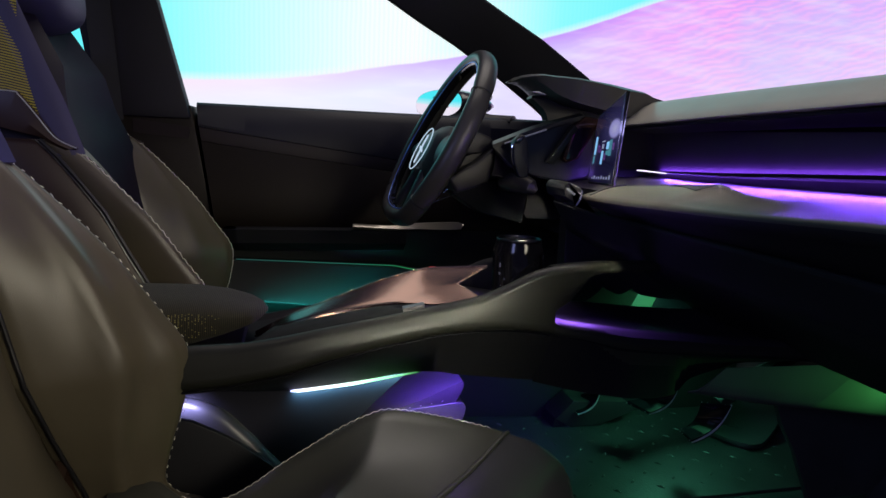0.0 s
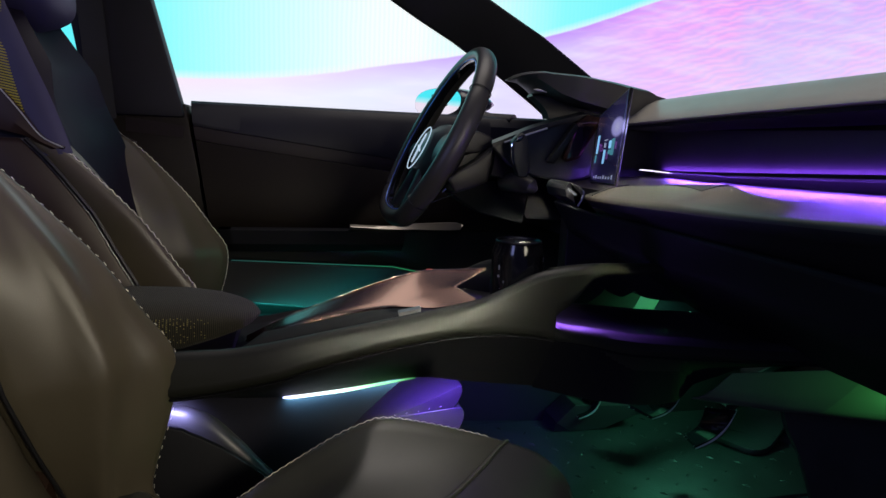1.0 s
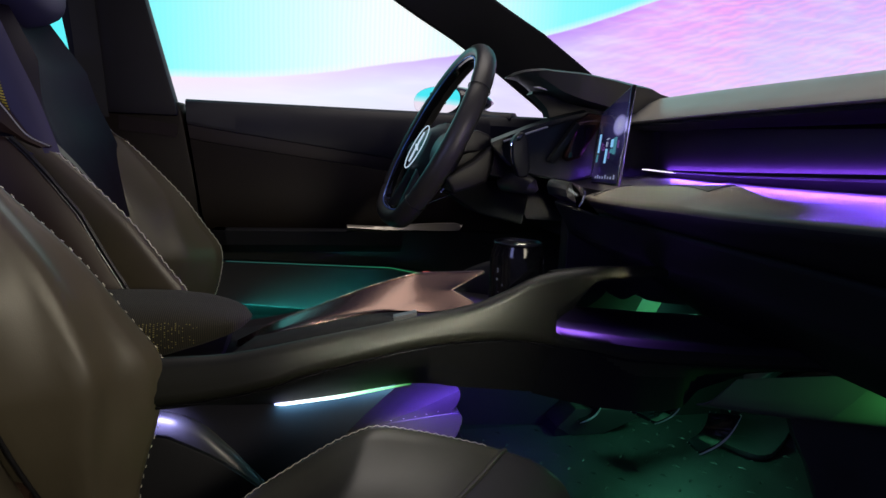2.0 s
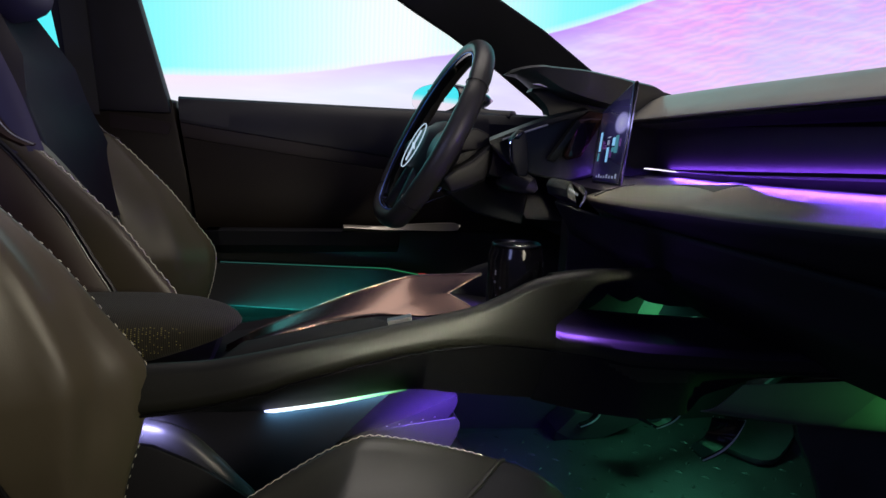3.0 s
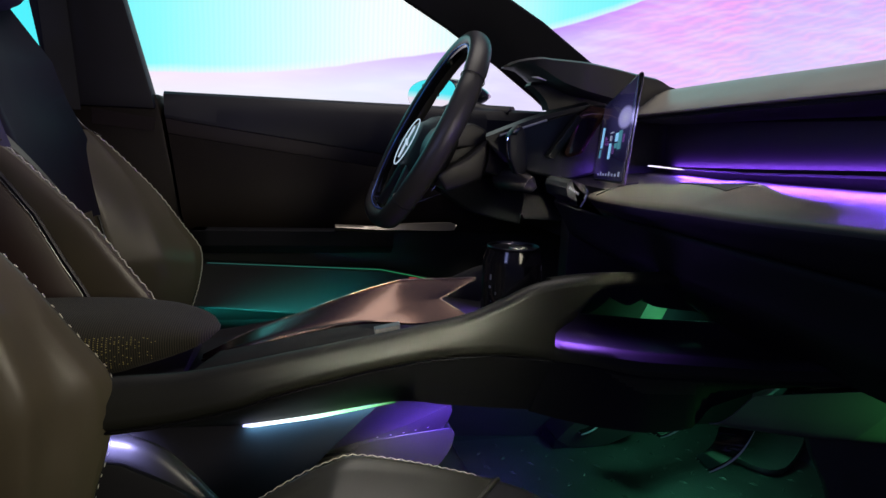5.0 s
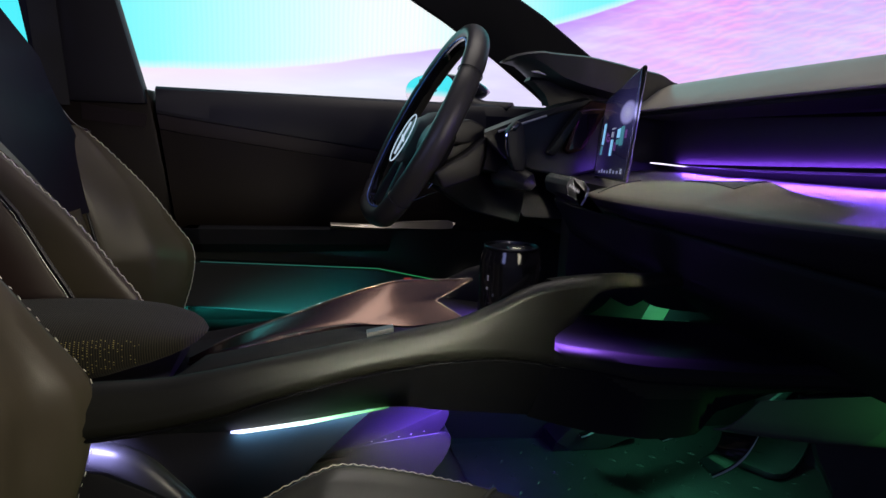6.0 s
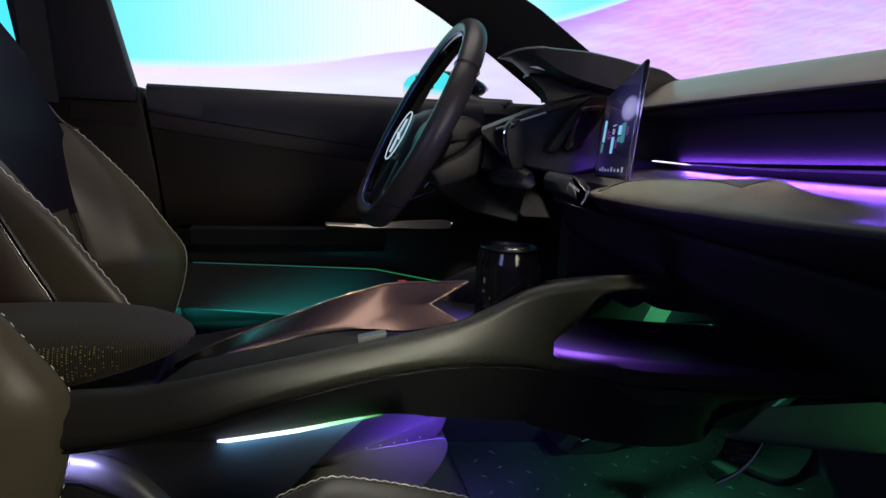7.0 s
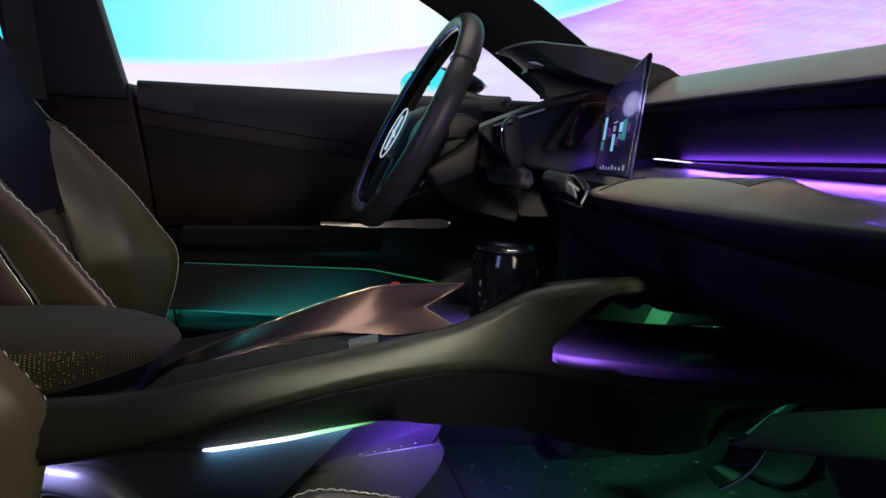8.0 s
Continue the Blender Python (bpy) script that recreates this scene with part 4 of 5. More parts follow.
def can():
    c = thing("drink_can", "black metal drink can standing in the cup holder", "can", (0.302, 0.802, 0.902))
    prof = [(0.024, 0.0), (0.0265, 0.004), (0.0345, 0.014), (0.0345, 0.100), (0.0338, 0.105), (0.0312, 0.1125), (0.0305, 0.116), (0.0308, 0.1185), (0.0298, 0.1195), (0.0288, 0.1180), (0.0280, 0.1150), (0.001, 0.1150)]
    rings = [[(r * math.cos(t), r * math.sin(t), z) for t in (2 * math.pi * i / 32 for i in range(32))] for r, z in prof]
    part("can_body", loft(rings[:7], caps=False), CAN, c, "gloss black can")
    lid = part("can_lid", loft(rings[6:]), CAN_LID, c, "dark grey metal lid")
    part("pull_tab", box(-0.004, 0.016, -0.006, 0.006, 0.1157, 0.1173, 0.0006), STEEL, lid)
    rnd = random.Random(11)
    for k in range(26):
        t = math.pi * (1.08 + 0.84 * rnd.random())
        z, h, w = rnd.uniform(0.03, 0.095), rnd.choice((0.0015, 0.003, 0.006)), rnd.uniform(0.0008, 0.003)
        p = [(0.0346 * math.cos(t + a), 0.0346 * math.sin(t + a), z + b) for a, b in ((-w / 0.07, 0), (w / 0.07, 0), (w / 0.07, h), (-w / 0.07, h))]
        part("label_bar", loft([p, [(x * 1.006, y * 1.006, q) for x, y, q in p]]), LABEL, c)


CAN_LID = surface("dark_lid_metal", (0.035, 0.035, 0.045), 0.30, metal=1.0, grain=2000, bump=0.03, vary=0.1)
CAN = surface("can_lacquer", (0.004, 0.004, 0.006), 0.12, bump=0, vary=0.3, spec=0.35)
LABEL = surface("label_print", (0.16, 0.17, 0.20), 0.4, bump=0, vary=0.4)
can()


# ---- dashboard ----
def dashboard():
    d = thing("dashboard", "olive leather dashboard with a violet-lit dark recess", "dashboard", (0.6, MID, 1.0))
    o = Vector(d.location)

    def cross(prof, y0, y1, n, move=None):
        rings = []
        for k in range(n):
            y = y0 + (y1 - y0) * k / (n - 1)
            rings.append([tuple(Vector((*(move(x, y, z) if move else (x, y, z)),)) - o) for x, z in prof])
        return loft(rings)

    def pad(x, y, z):
        front = table([(0.3, 0.008), (0.55, 0.005), (0.787, -0.002), (0.95, -0.008), (1.1, -0.014), (1.6, -0.022)], y)
        top = table([(0.3, 0.010), (0.55, 0.008), (0.95, 0.001), (1.2, -0.006), (1.6, -0.016)], y)
        return x, y, z + (front + (top - front) * min(1.0, max(0.0, (x - 0.62) / 0.05)) if x < 0.9 else 0)

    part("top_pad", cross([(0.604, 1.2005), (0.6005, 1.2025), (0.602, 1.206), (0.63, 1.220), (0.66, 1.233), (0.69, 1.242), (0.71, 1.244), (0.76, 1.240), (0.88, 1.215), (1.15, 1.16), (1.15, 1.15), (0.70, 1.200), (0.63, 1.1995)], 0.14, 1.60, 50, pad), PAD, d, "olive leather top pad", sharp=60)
    part("recess", cross([(0.606, 1.1985), (0.609, 1.194), (0.64, 1.188), (0.686, 1.180), (0.69, 1.060), (1.1, 1.06), (1.1, 1.15), (0.70, 1.199)], 0.14, 1.20, 12, pad), MATTE, d, "matt black recess")

    # leather shelf: one moulding from the nose back to the light, with a ridge that sinks away on the passenger side
    NOSE = smooth([(0.14, 1.110), (0.35, 1.100), (0.436, 1.0945), (0.54, 1.088), (0.62, 1.0845), (0.70, 1.0805), (0.82, 1.077), (0.91, 1.075)], 120)
    CREST = [(0.14, 1.14), (0.623, 1.1122), (0.73, 1.1032), (0.80, 1.0972), (0.873, 1.0908), (0.91, 1.0875)]
    BACK = [(0.14, 1.114), (0.585, 1.1045), (0.72, 1.100), (0.83, 1.097), (1.09, 1.0955)]
    SINK = smooth([(0.14, 0.0), (0.40, 0.0), (0.46, 0.0), (0.50, 0.0010), (0.55, 0.0045), (0.59, 0.0110), (0.623, 0.0205)], 60)
    rings = []
    for k in range(140):
        y = 0.14 + 0.765 * k / 139
        zn, zc, zb = height(NOSE, y), table(CREST, y), table(BACK, y)
        turn = 0.06 * max(0, (y - 0.80) / 0.09) ** 2

        def lin(x):
            return zn + 0.004 + (zb - zn - 0.004) * (x - 0.40) / 0.26
        soft = min(1.0, max(0.0, (0.630 - y) / 0.06))
        rise = zc - lin(0.473) if y > 0.623 else table(SINK, y)
        prof = [(0.418, zn - 0.014), (0.408, zn - 0.0115), (0.4015, zn - 0.007), (0.3985, zn - 0.002), (0.3985, zn + 0.001), (0.3995, zn + 0.003)]
        for t in (0.08, 0.2, 0.35, 0.55, 0.75, 0.9, 1.0):
            x = 0.400 + 0.073 * t
            a, b = 1 - (1 - t) ** 1.6, math.exp(-((x - 0.478) / 0.042) ** 2)
            prof.append((x, lin(x) + rise * (a + (b - a) * soft)))
        prof += [(x, lin(x) + rise * (a + (b - a) * soft)) for x, a, b in ((0.4765, 0.96, 1.0), (0.482, 0.72, 0.99), (0.495, 0.22, 0.85), (0.52, 0.0, 0.37))] + [ (0.58, lin(0.58) - 0.001), (0.63, lin(0.63) - 0.001), (0.66, zb), (0.6795, zb + 0.003), (0.6795, 1.06), (0.50, 1.04), (0.45, 1.05)]
        rings.append([tuple(Vector((x + (turn if x < 0.6 else 0), y, z)) - o) for x, z in prof])
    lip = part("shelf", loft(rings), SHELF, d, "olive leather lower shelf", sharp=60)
    # downward faces black: the shade below the nose put into the colour
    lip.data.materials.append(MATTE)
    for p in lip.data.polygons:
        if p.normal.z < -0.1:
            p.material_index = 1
    seam = [(0.4010 + 0.074 * t, 0.800 + 0.035 * t, height(NOSE, 0.80 + 0.035 * t) + 0.0050 + (table(CREST, 0.80 + 0.035 * t) - height(NOSE, 0.80 + 0.035 * t) - 0.004) * (1 - (1 - t) ** 1.6)) for t in (0.0, 0.15, 0.3, 0.5, 0.7, 0.85, 0.97)]
    part("shelf_seam", tube([tuple(Vector(p) - o) for p in seam], 0.0008, 6), BLACK, d, "thin seam across the shelf")
    # black strip laid below the ridge, where only shade falls
    rows = []
    for k in range(18):
        y = 0.745 - 0.122 * k / 17
        w = 0.001 + 0.032 * (k / 17) ** 1.3
        zn, zc, zb = height(NOSE, y), table(CREST, y), table(BACK, y)
        row = []
        for q in (0, 0.25, 0.5, 0.75, 1):
            x = 0.4725 - w * q
            f = 1 - (1 - (x - 0.40) / 0.073) ** 1.6
            base = zn + 0.004 + (zb - zn - 0.004) * (x - 0.40) / 0.26
            top = zn + 0.004 + (zb - zn - 0.004) * 0.073 / 0.26
            row.append(tuple(Vector((x, y, base + (zc - top) * f + 0.0007)) - o))
        rows.append(row)
    part("shelf_shade", sheet(rows, 0.0008), MATTE, d, "black tapered strip in place of shade")
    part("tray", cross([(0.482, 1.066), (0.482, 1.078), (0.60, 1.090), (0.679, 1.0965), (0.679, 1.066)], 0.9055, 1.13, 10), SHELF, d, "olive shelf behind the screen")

    def blade_top(y):
        return table([(0.14, 1.1515), (0.589, 1.1305), (0.8445, 1.1172), (1.05, 1.1083), (1.09, 1.1075)], y)
    rings = []
    for k in range(40):
        y = 0.14 + 0.95 * k / 39
        zt = blade_top(y)
        h = table([(0.14, 0.012), (0.587, 0.009), (0.84, 0.008), (1.0, 0.004), (1.09, 0.0015)], y)
        rings.append([tuple(Vector(p) - o) for p in ((0.640, y, zt - 0.6 * h), (0.644, y, zt - 0.15 * h), (0.652, y, zt), (0.668, y, zt), (0.668, y, zt - 0.7 * h), (0.655, y, zt - h), (0.645, y, zt - h))])
    part("blade", loft(rings), BLADE, d, "dark floating trim blade", sharp=50)
    part("light_guide", cross([(0.680, 1.060), (0.681, 1.180), (0.684, 1.180), (0.684, 1.060)], 0.14, 1.14, 30), GUIDE, d, "satin reflector behind the blade")
    part("blade_tip", cross([(0.638, 1.1060), (0.640, 1.1078), (0.648, 1.1078), (0.648, 1.1060)], 1.00, 1.093, 6), glow("strip_pale_violet", (0.85, 0.75, 1.0), 1.6), d, "pale lit blade tip")
    # added plate that keeps the strip lamp's light off the binnacle
    part("spill_stop", prism([(0.56 - 0.6, 0.068), (0.689 - 0.6, 0.068), (0.689 - 0.6, 0.190), (0.62 - 0.6, 0.185)], 1.112 - MID, 1.120 - MID), MATTE, d, "black plate added to stop violet spill")
    part("lower_panel", cross([(0.435, 1.056), (0.70, 0.995), (1.2, 0.95), (1.2, 0.88), (0.80, 0.862), (0.75, 0.847), (0.62, 0.93), (0.47, 1.0)], 0.14, 1.02, 12), MATTE, d, bevel=0.01)
    part("centre_stack", prism([(0.475, 1.066), (0.60, 1.074), (0.75, 1.074), (0.75, 0.96), (0.52, 0.985), (0.47, 1.03)], 0.88, 1.06, bev=0.008), MATTE, d).location = tuple(-o)
    # touch slider at the end of the shelf
    ring = [(0.367, 1.078), (0.364, 1.089), (0.366, 1.095), (0.371, 1.099), (0.386, 1.094), (0.390, 1.083), (0.383, 1.067)]
    pod = part("slider", prism(ring + [(0.40, 1.062)], 0.806 - MID, 0.872 - MID, bev=0.003), MATTE, d, "black touch slider")
    pod.location = (-0.6, 0, -1.0)
    rim = part("slider_rim", tube(smooth([(0.384, 0.804, 1.094), (0.3895, 0.803, 1.086), (0.388, 0.803, 1.077), (0.3825, 0.803, 1.067)], 12), [0.0012] * 4 + [0.0018] * 8, 8), CHROME, d, "thin bright rim")
    rim.location = (-0.6, -MID, -1.0)
    for k in range(6):
        b = part("mark", box(-0.0006, 0.0006, -0.0003, 0.0003, -0.0016, 0.0016), glow_mark, d)
        b.matrix_local = pose(-0.6 + 0.3685 + 0.0022 * k, 0.8056 - MID, 0.0895 - 0.0014 * k, 0, 20, 0)


# olive leather made paler: strong light on the pad put into its colour
PAD = surface("lit_olive_leather", (0.48, 0.45, 0.35), 0.38, grain=700, bump=0.2, vary=0.1)
BLADE = surface("blade_satin", (0.022, 0.019, 0.018), 0.42, grain=1500, bump=0.05, vary=0.1)
GUIDE = surface("reflector_satin", (0.03, 0.027, 0.038), 0.6, grain=1500, bump=0.05, vary=0.1)
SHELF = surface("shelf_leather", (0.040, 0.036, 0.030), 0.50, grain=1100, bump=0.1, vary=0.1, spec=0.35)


def painted_reflection(m, color, strength, at, size):
    """Paints a soft round reflection into a dark gloss panel as glow; at and size in the object's box."""
    nt = m.node_tree
    b = nt.nodes["Principled BSDF"]
    tc = nt.nodes.new("ShaderNodeTexCoord")
    d = nt.nodes.new("ShaderNodeVectorMath")
    d.operation = "DISTANCE"
    d.inputs[1].default_value = at
    nt.links.new(tc.outputs["Generated"], d.inputs[0])
    r = nt.nodes.new("ShaderNodeMapRange")
    r.interpolation_type = "SMOOTHSTEP"
    r.inputs["From Min"].default_value, r.inputs["From Max"].default_value = size, 0.0
    r.inputs["To Min"].default_value, r.inputs["To Max"].default_value = 0.0, strength
    nt.links.new(d.outputs["Value"], r.inputs["Value"])
    b.inputs["Emission Color"].default_value = (*color, 1)
    nt.links.new(r.outputs["Result"], b.inputs["Emission Strength"])
    return m


glow_mark = glow("icon_light", (0.7, 0.72, 0.85), 0.25)
dashboard()


def cluster():
    d = thing("instrument_hood", "olive hood over the driver's instrument cluster", "instrument hood", (0.5, 1.2, 1.1))
    o = Vector(d.location)
    rings = []
    for k in range(40):
        u = k / 39
        x = 0.402 + 0.40 * u
        zt = table([(0.402, 1.263), (0.415, 1.272), (0.443, 1.2775), (0.526, 1.2755), (0.662, 1.269), (0.755, 1.250), (0.81, 1.232)], x)
        zl = table([(0.402, 1.261), (0.425, 1.263), (0.445, 1.252), (0.47, 1.234), (0.50, 1.222), (0.60, 1.205), (0.81, 1.19)], x)
        near = table([(0.402, 1.16), (0.43, 1.10), (0.50, 1.065), (0.57, 1.075), (0.62, 1.095), (0.67, 1.125), (0.74, 1.18), (0.81, 1.24)], x)
        wide = min(1.0, (x - 0.402) / 0.05)
        far = near + 0.045 + (1.42 - near - 0.045) * wide
        zn = zt - table([(0.402, 0.002), (0.45, 0.010), (0.60, 0.020), (0.75, 0.016), (0.81, 0.01)], x)
        rings.append([tuple(Vector((x, y, z)) - o) for y, z in ((near, zn), (near + 0.012, zn + 0.004), (near + 0.08 * wide, zt - 0.002), (near + 0.10 + (1.14 - near) * wide if wide == 1 else near + 0.03 + 0.05 * wide, zt), (far - 0.06 * wide, zt - 0.004 * wide), (far, zt - 0.02 * wide - 0.001), (far - 0.02 * wide, zl), (near + 0.03 + (1.22 - near) * wide, zl), (near + 0.03 + 0.02 * wide, zl), (near + 0.012, zl + 0.002))])
    rings = [[(p[0] + 0.42 * max(0.0, p[1]), p[1], p[2]) for p in r] for r in rings]
    part("hood", loft(rings), HOODMAT, d, sharp=30, bevel=0.003)
    # curved gloss wing that carries the hood at its far side
    pts = smooth([(0.452, 1.2385), (0.462, 1.233), (0.484, 1.214), (0.492, 1.196)], 12)
    rows = [[tuple(Vector((x + a, y, z)) - o) for a, y in ((0.004, 1.215), (0.0, 1.20), (-0.004, 1.17), (0.06, 1.16), (0.14, 1.14))] for x, z in pts]
    part("hood_wing", sheet(rows, 0.006), BLACK, d, "black inner wing")
    # bright bead painted in as the glint on the hood's near face
    part("glint", tube([tuple(Vector(p) - o) for p in ((0.414, 1.078, 1.238), (0.424, 1.076, 1.2375), (0.437, 1.074, 1.234))], [0.0006, 0.0019, 0.0006], 6), BRIGHT, d, "small bright bead placed as a glint")
    # binnacle flank with a pale ledge
    b = part("binnacle", prism([(0.352, 1.135), (0.357, 1.143), (0.435, 1.172), (0.525, 1.202), (0.555, 1.203), (0.545, 1.09), (0.50, 1.078), (0.43, 1.088), (0.385, 1.105)], 1.10 - 1.2, 1.52 - 1.2, bev=0.0), BINNACLE, d, bevel=0.006)
    b.location = (-o.x, 0, -o.z)
    for v in b.data.vertices:
        v.co.x += 0.36 * (v.co.y + 0.1)
    base = part("binnacle_base", prism([(0.40, 1.09), (0.62, 1.095), (0.62, 1.19), (0.72, 1.19), (0.72, 0.99), (0.46, 1.0)], 1.19 - 1.2, 1.50 - 1.2), TRAY, d, "black binnacle base")
    base.location = (-o.x, 0, -o.z)
    rows = []
    for x, z in smooth([(0.352, 1.143), (0.40, 1.163), (0.435, 1.177), (0.48, 1.191), (0.525, 1.203)], 12):
        rows.append([tuple(Vector((x + a, y, z + b)) - o) for a, y, b in ((0.0, 1.094, -0.007), (-0.002, 1.094, 0.0), (0.012, 1.14, 0.006), (0.068, 1.30, 0.008))])
    part("ledge", sheet(rows, 0.004), BLACK, d, "black ledge")
    # bright tube stands in for the screen wall's reflection on the ledge
    part("ledge_reflection", tube([tuple(Vector((x, 1.092, z)) - o) for x, z in ((0.372, 1.146), (0.41, 1.160), (0.45, 1.174))], 0.0020, 6), BRIGHT, d, "bright line in place of a reflection")
    # slanted grip bar and copper-framed vent, its violet reflection painted as glow
    bar = prism([(0.498, 1.186), (0.506, 1.178), (0.463, 1.112), (0.450, 1.116)], 1.078 - 1.2, 1.094 - 1.2, bev=0.003)
    part("grip_bar", bar, SOFT, d).location = (-o.x, 0, -o.z)
    fr = prism([(0.503, 1.186), (0.522, 1.201), (0.548, 1.198), (0.545, 1.180), (0.514, 1.124), (0.490, 1.116), (0.482, 1.122)], 1.085 - 1.2, 1.099 - 1.2, bev=0.003)
    part("vent_frame", fr, VENT_COPPER, d, "copper vent frame").location = (-o.x, 0, -o.z)
    # brighter copper bead as the highlight along the vent frame
    part("vent_line", tube([tuple(Vector(p) - o) for p in ((0.5065, 1.0838, 1.1835), (0.525, 1.0838, 1.1875), (0.543, 1.0838, 1.1875))], 0.0008, 6), COPPER_HIGHLIGHT, d, "thin bright copper line")
    pn = prism([(0.504, 1.179), (0.535, 1.182), (0.508, 1.127), (0.488, 1.123)], 1.082 - 1.2, 1.0848 - 1.2)
    part("vent_panel", pn, VENT, d, "dark panel with a violet reflection painted as glow").location = (-o.x, 0, -o.z)


BINNACLE = surface("binnacle_plastic", (0.023, 0.025, 0.023), 0.34, grain=1600, bump=0.08, vary=0.2)
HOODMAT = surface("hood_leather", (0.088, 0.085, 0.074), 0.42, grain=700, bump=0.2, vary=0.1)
VENT_COPPER = surface("vent_copper", (0.060, 0.026, 0.014), 0.24, metal=0.7, bump=0, vary=0.1)
VENT = painted_reflection(surface("vent_gloss", (0.010, 0.005, 0.010), 0.15, bump=0, coat=0.5), (0.3, 0.03, 0.5), 0.7, (0.45, 0.5, 0.72), 0.42)
cluster()


def display():
    s = thing("display_screen", "upright frameless touch screen reflecting blue light on the dashboard", "screen", (0.48, 0.93, 1.085))
    o = Vector(s.location)
    A, B, C, D = (Vector(p) - o for p in ((0.440, 0.811, 1.097), (0.440, 0.793, 1.222), (0.530, 1.046, 1.199), (0.530, 1.066, 1.084)))
    n = (B - A).cross(D - A).normalized()
    if n.x > 0:
        n = -n
    t = n * 0.003
    panel = part("panel", loft([[tuple(p + t) for p in (A, B, C, D)], [tuple(p - t) for p in (A, B, C, D)]]), SCREEN, s, bevel=0.0012)
    part("bezel", tube([tuple(p) for p in (A, B, C, D)], 0.0026, 8, closed=True), BLACK, s)

    def on(u, v, w, h, mat, name):
        """A small lit field on the screen's face; u across from the near edge, v up."""
        def q(a, b):
            return (A.lerp(D, a)).lerp(B.lerp(C, a), b) + n * 0.0034
        ring = [tuple(q(u, v)), tuple(q(u + w, v)), tuple(q(u + w, v + h)), tuple(q(u, v + h))]
        part(name, loft([ring, [tuple(Vector(p) + n * 0.0003) for p in ring]]), mat, panel)
    blue, pale, violet, teal = glow("screen_blue", (0.25, 0.58, 0.95), 0.9), glow("screen_pale", (0.6, 0.66, 1.0), 0.45), glow("screen_violet", (0.35, 0.1, 0.6), 0.3), glow("screen_teal", (0.1, 0.42, 0.55), 0.45)
    for u, v, w, h, mat in ((0.83, 0.41, 0.05, 0.26, blue), (0.85, 0.28, 0.04, 0.11, teal), (0.50, 0.25, 0.045, 0.18, blue), (0.52, 0.46, 0.03, 0.06, pale), (0.20, 0.34, 0.07, 0.19, teal), (0.29, 0.36, 0.08, 0.05, teal), (0.29, 0.43, 0.08, 0.09, blue),
                            (0.72, 0.44, 0.012, 0.10, violet), (0.66, 0.42, 0.02, 0.03, violet), (0.62, 0.46, 0.03, 0.012, violet), (0.60, 0.42, 0.02, 0.03, violet), (0.66, 0.50, 0.05, 0.010, violet), (0.47, 0.55, 0.10, 0.008, pale), (0.40, 0.30, 0.02, 0.09, violet), (0.12, 0.40, 0.02, 0.08, violet)):
        on(u, v, w, h, mat, "field")
    for k in range(8):
        on(0.10 + 0.10 * k, 0.05, 0.012, 0.03 if k % 3 else 0.05, pale, "icon_bar")


SCREEN = surface("screen_glass", (0.010, 0.011, 0.016), 0.06, bump=0, vary=0.1, coat=1.0)
sc = SCREEN.node_tree.nodes["Principled BSDF"]
sc.inputs["Emission Strength"].default_value = 1.0
nt = SCREEN.node_tree
# pale patch in the emission stands for a bright reflection in the glass
tc, dist, ramp = nt.nodes.new("ShaderNodeTexCoord"), nt.nodes.new("ShaderNodeVectorMath"), nt.nodes.new("ShaderNodeValToRGB")
dist.operation = "LENGTH"
place = nt.nodes.new("ShaderNodeMapping")
place.inputs["Location"].default_value, place.inputs["Scale"].default_value = (-0.128, 0, -0.99), (0.75, 0, 1.5)
els = ramp.color_ramp.elements
els[0].position, els[0].color = 0.0, (0.60, 0.60, 1.0, 1)
els[1].position, els[1].color = 1.0, (0.004, 0.004, 0.016, 1)
els.new(0.12).color = (0.42, 0.40, 0.90, 1)
els.new(0.165).color = (0.040, 0.036, 0.13, 1)
els.new(0.45).color = (0.012, 0.011, 0.045, 1)
nt.links.new(tc.outputs["Generated"], place.inputs["Vector"])
nt.links.new(place.outputs["Vector"], dist.inputs[0])
nt.links.new(dist.outputs["Value"], ramp.inputs["Fac"])
nt.links.new(ramp.outputs["Color"], sc.inputs["Emission Color"])
display()


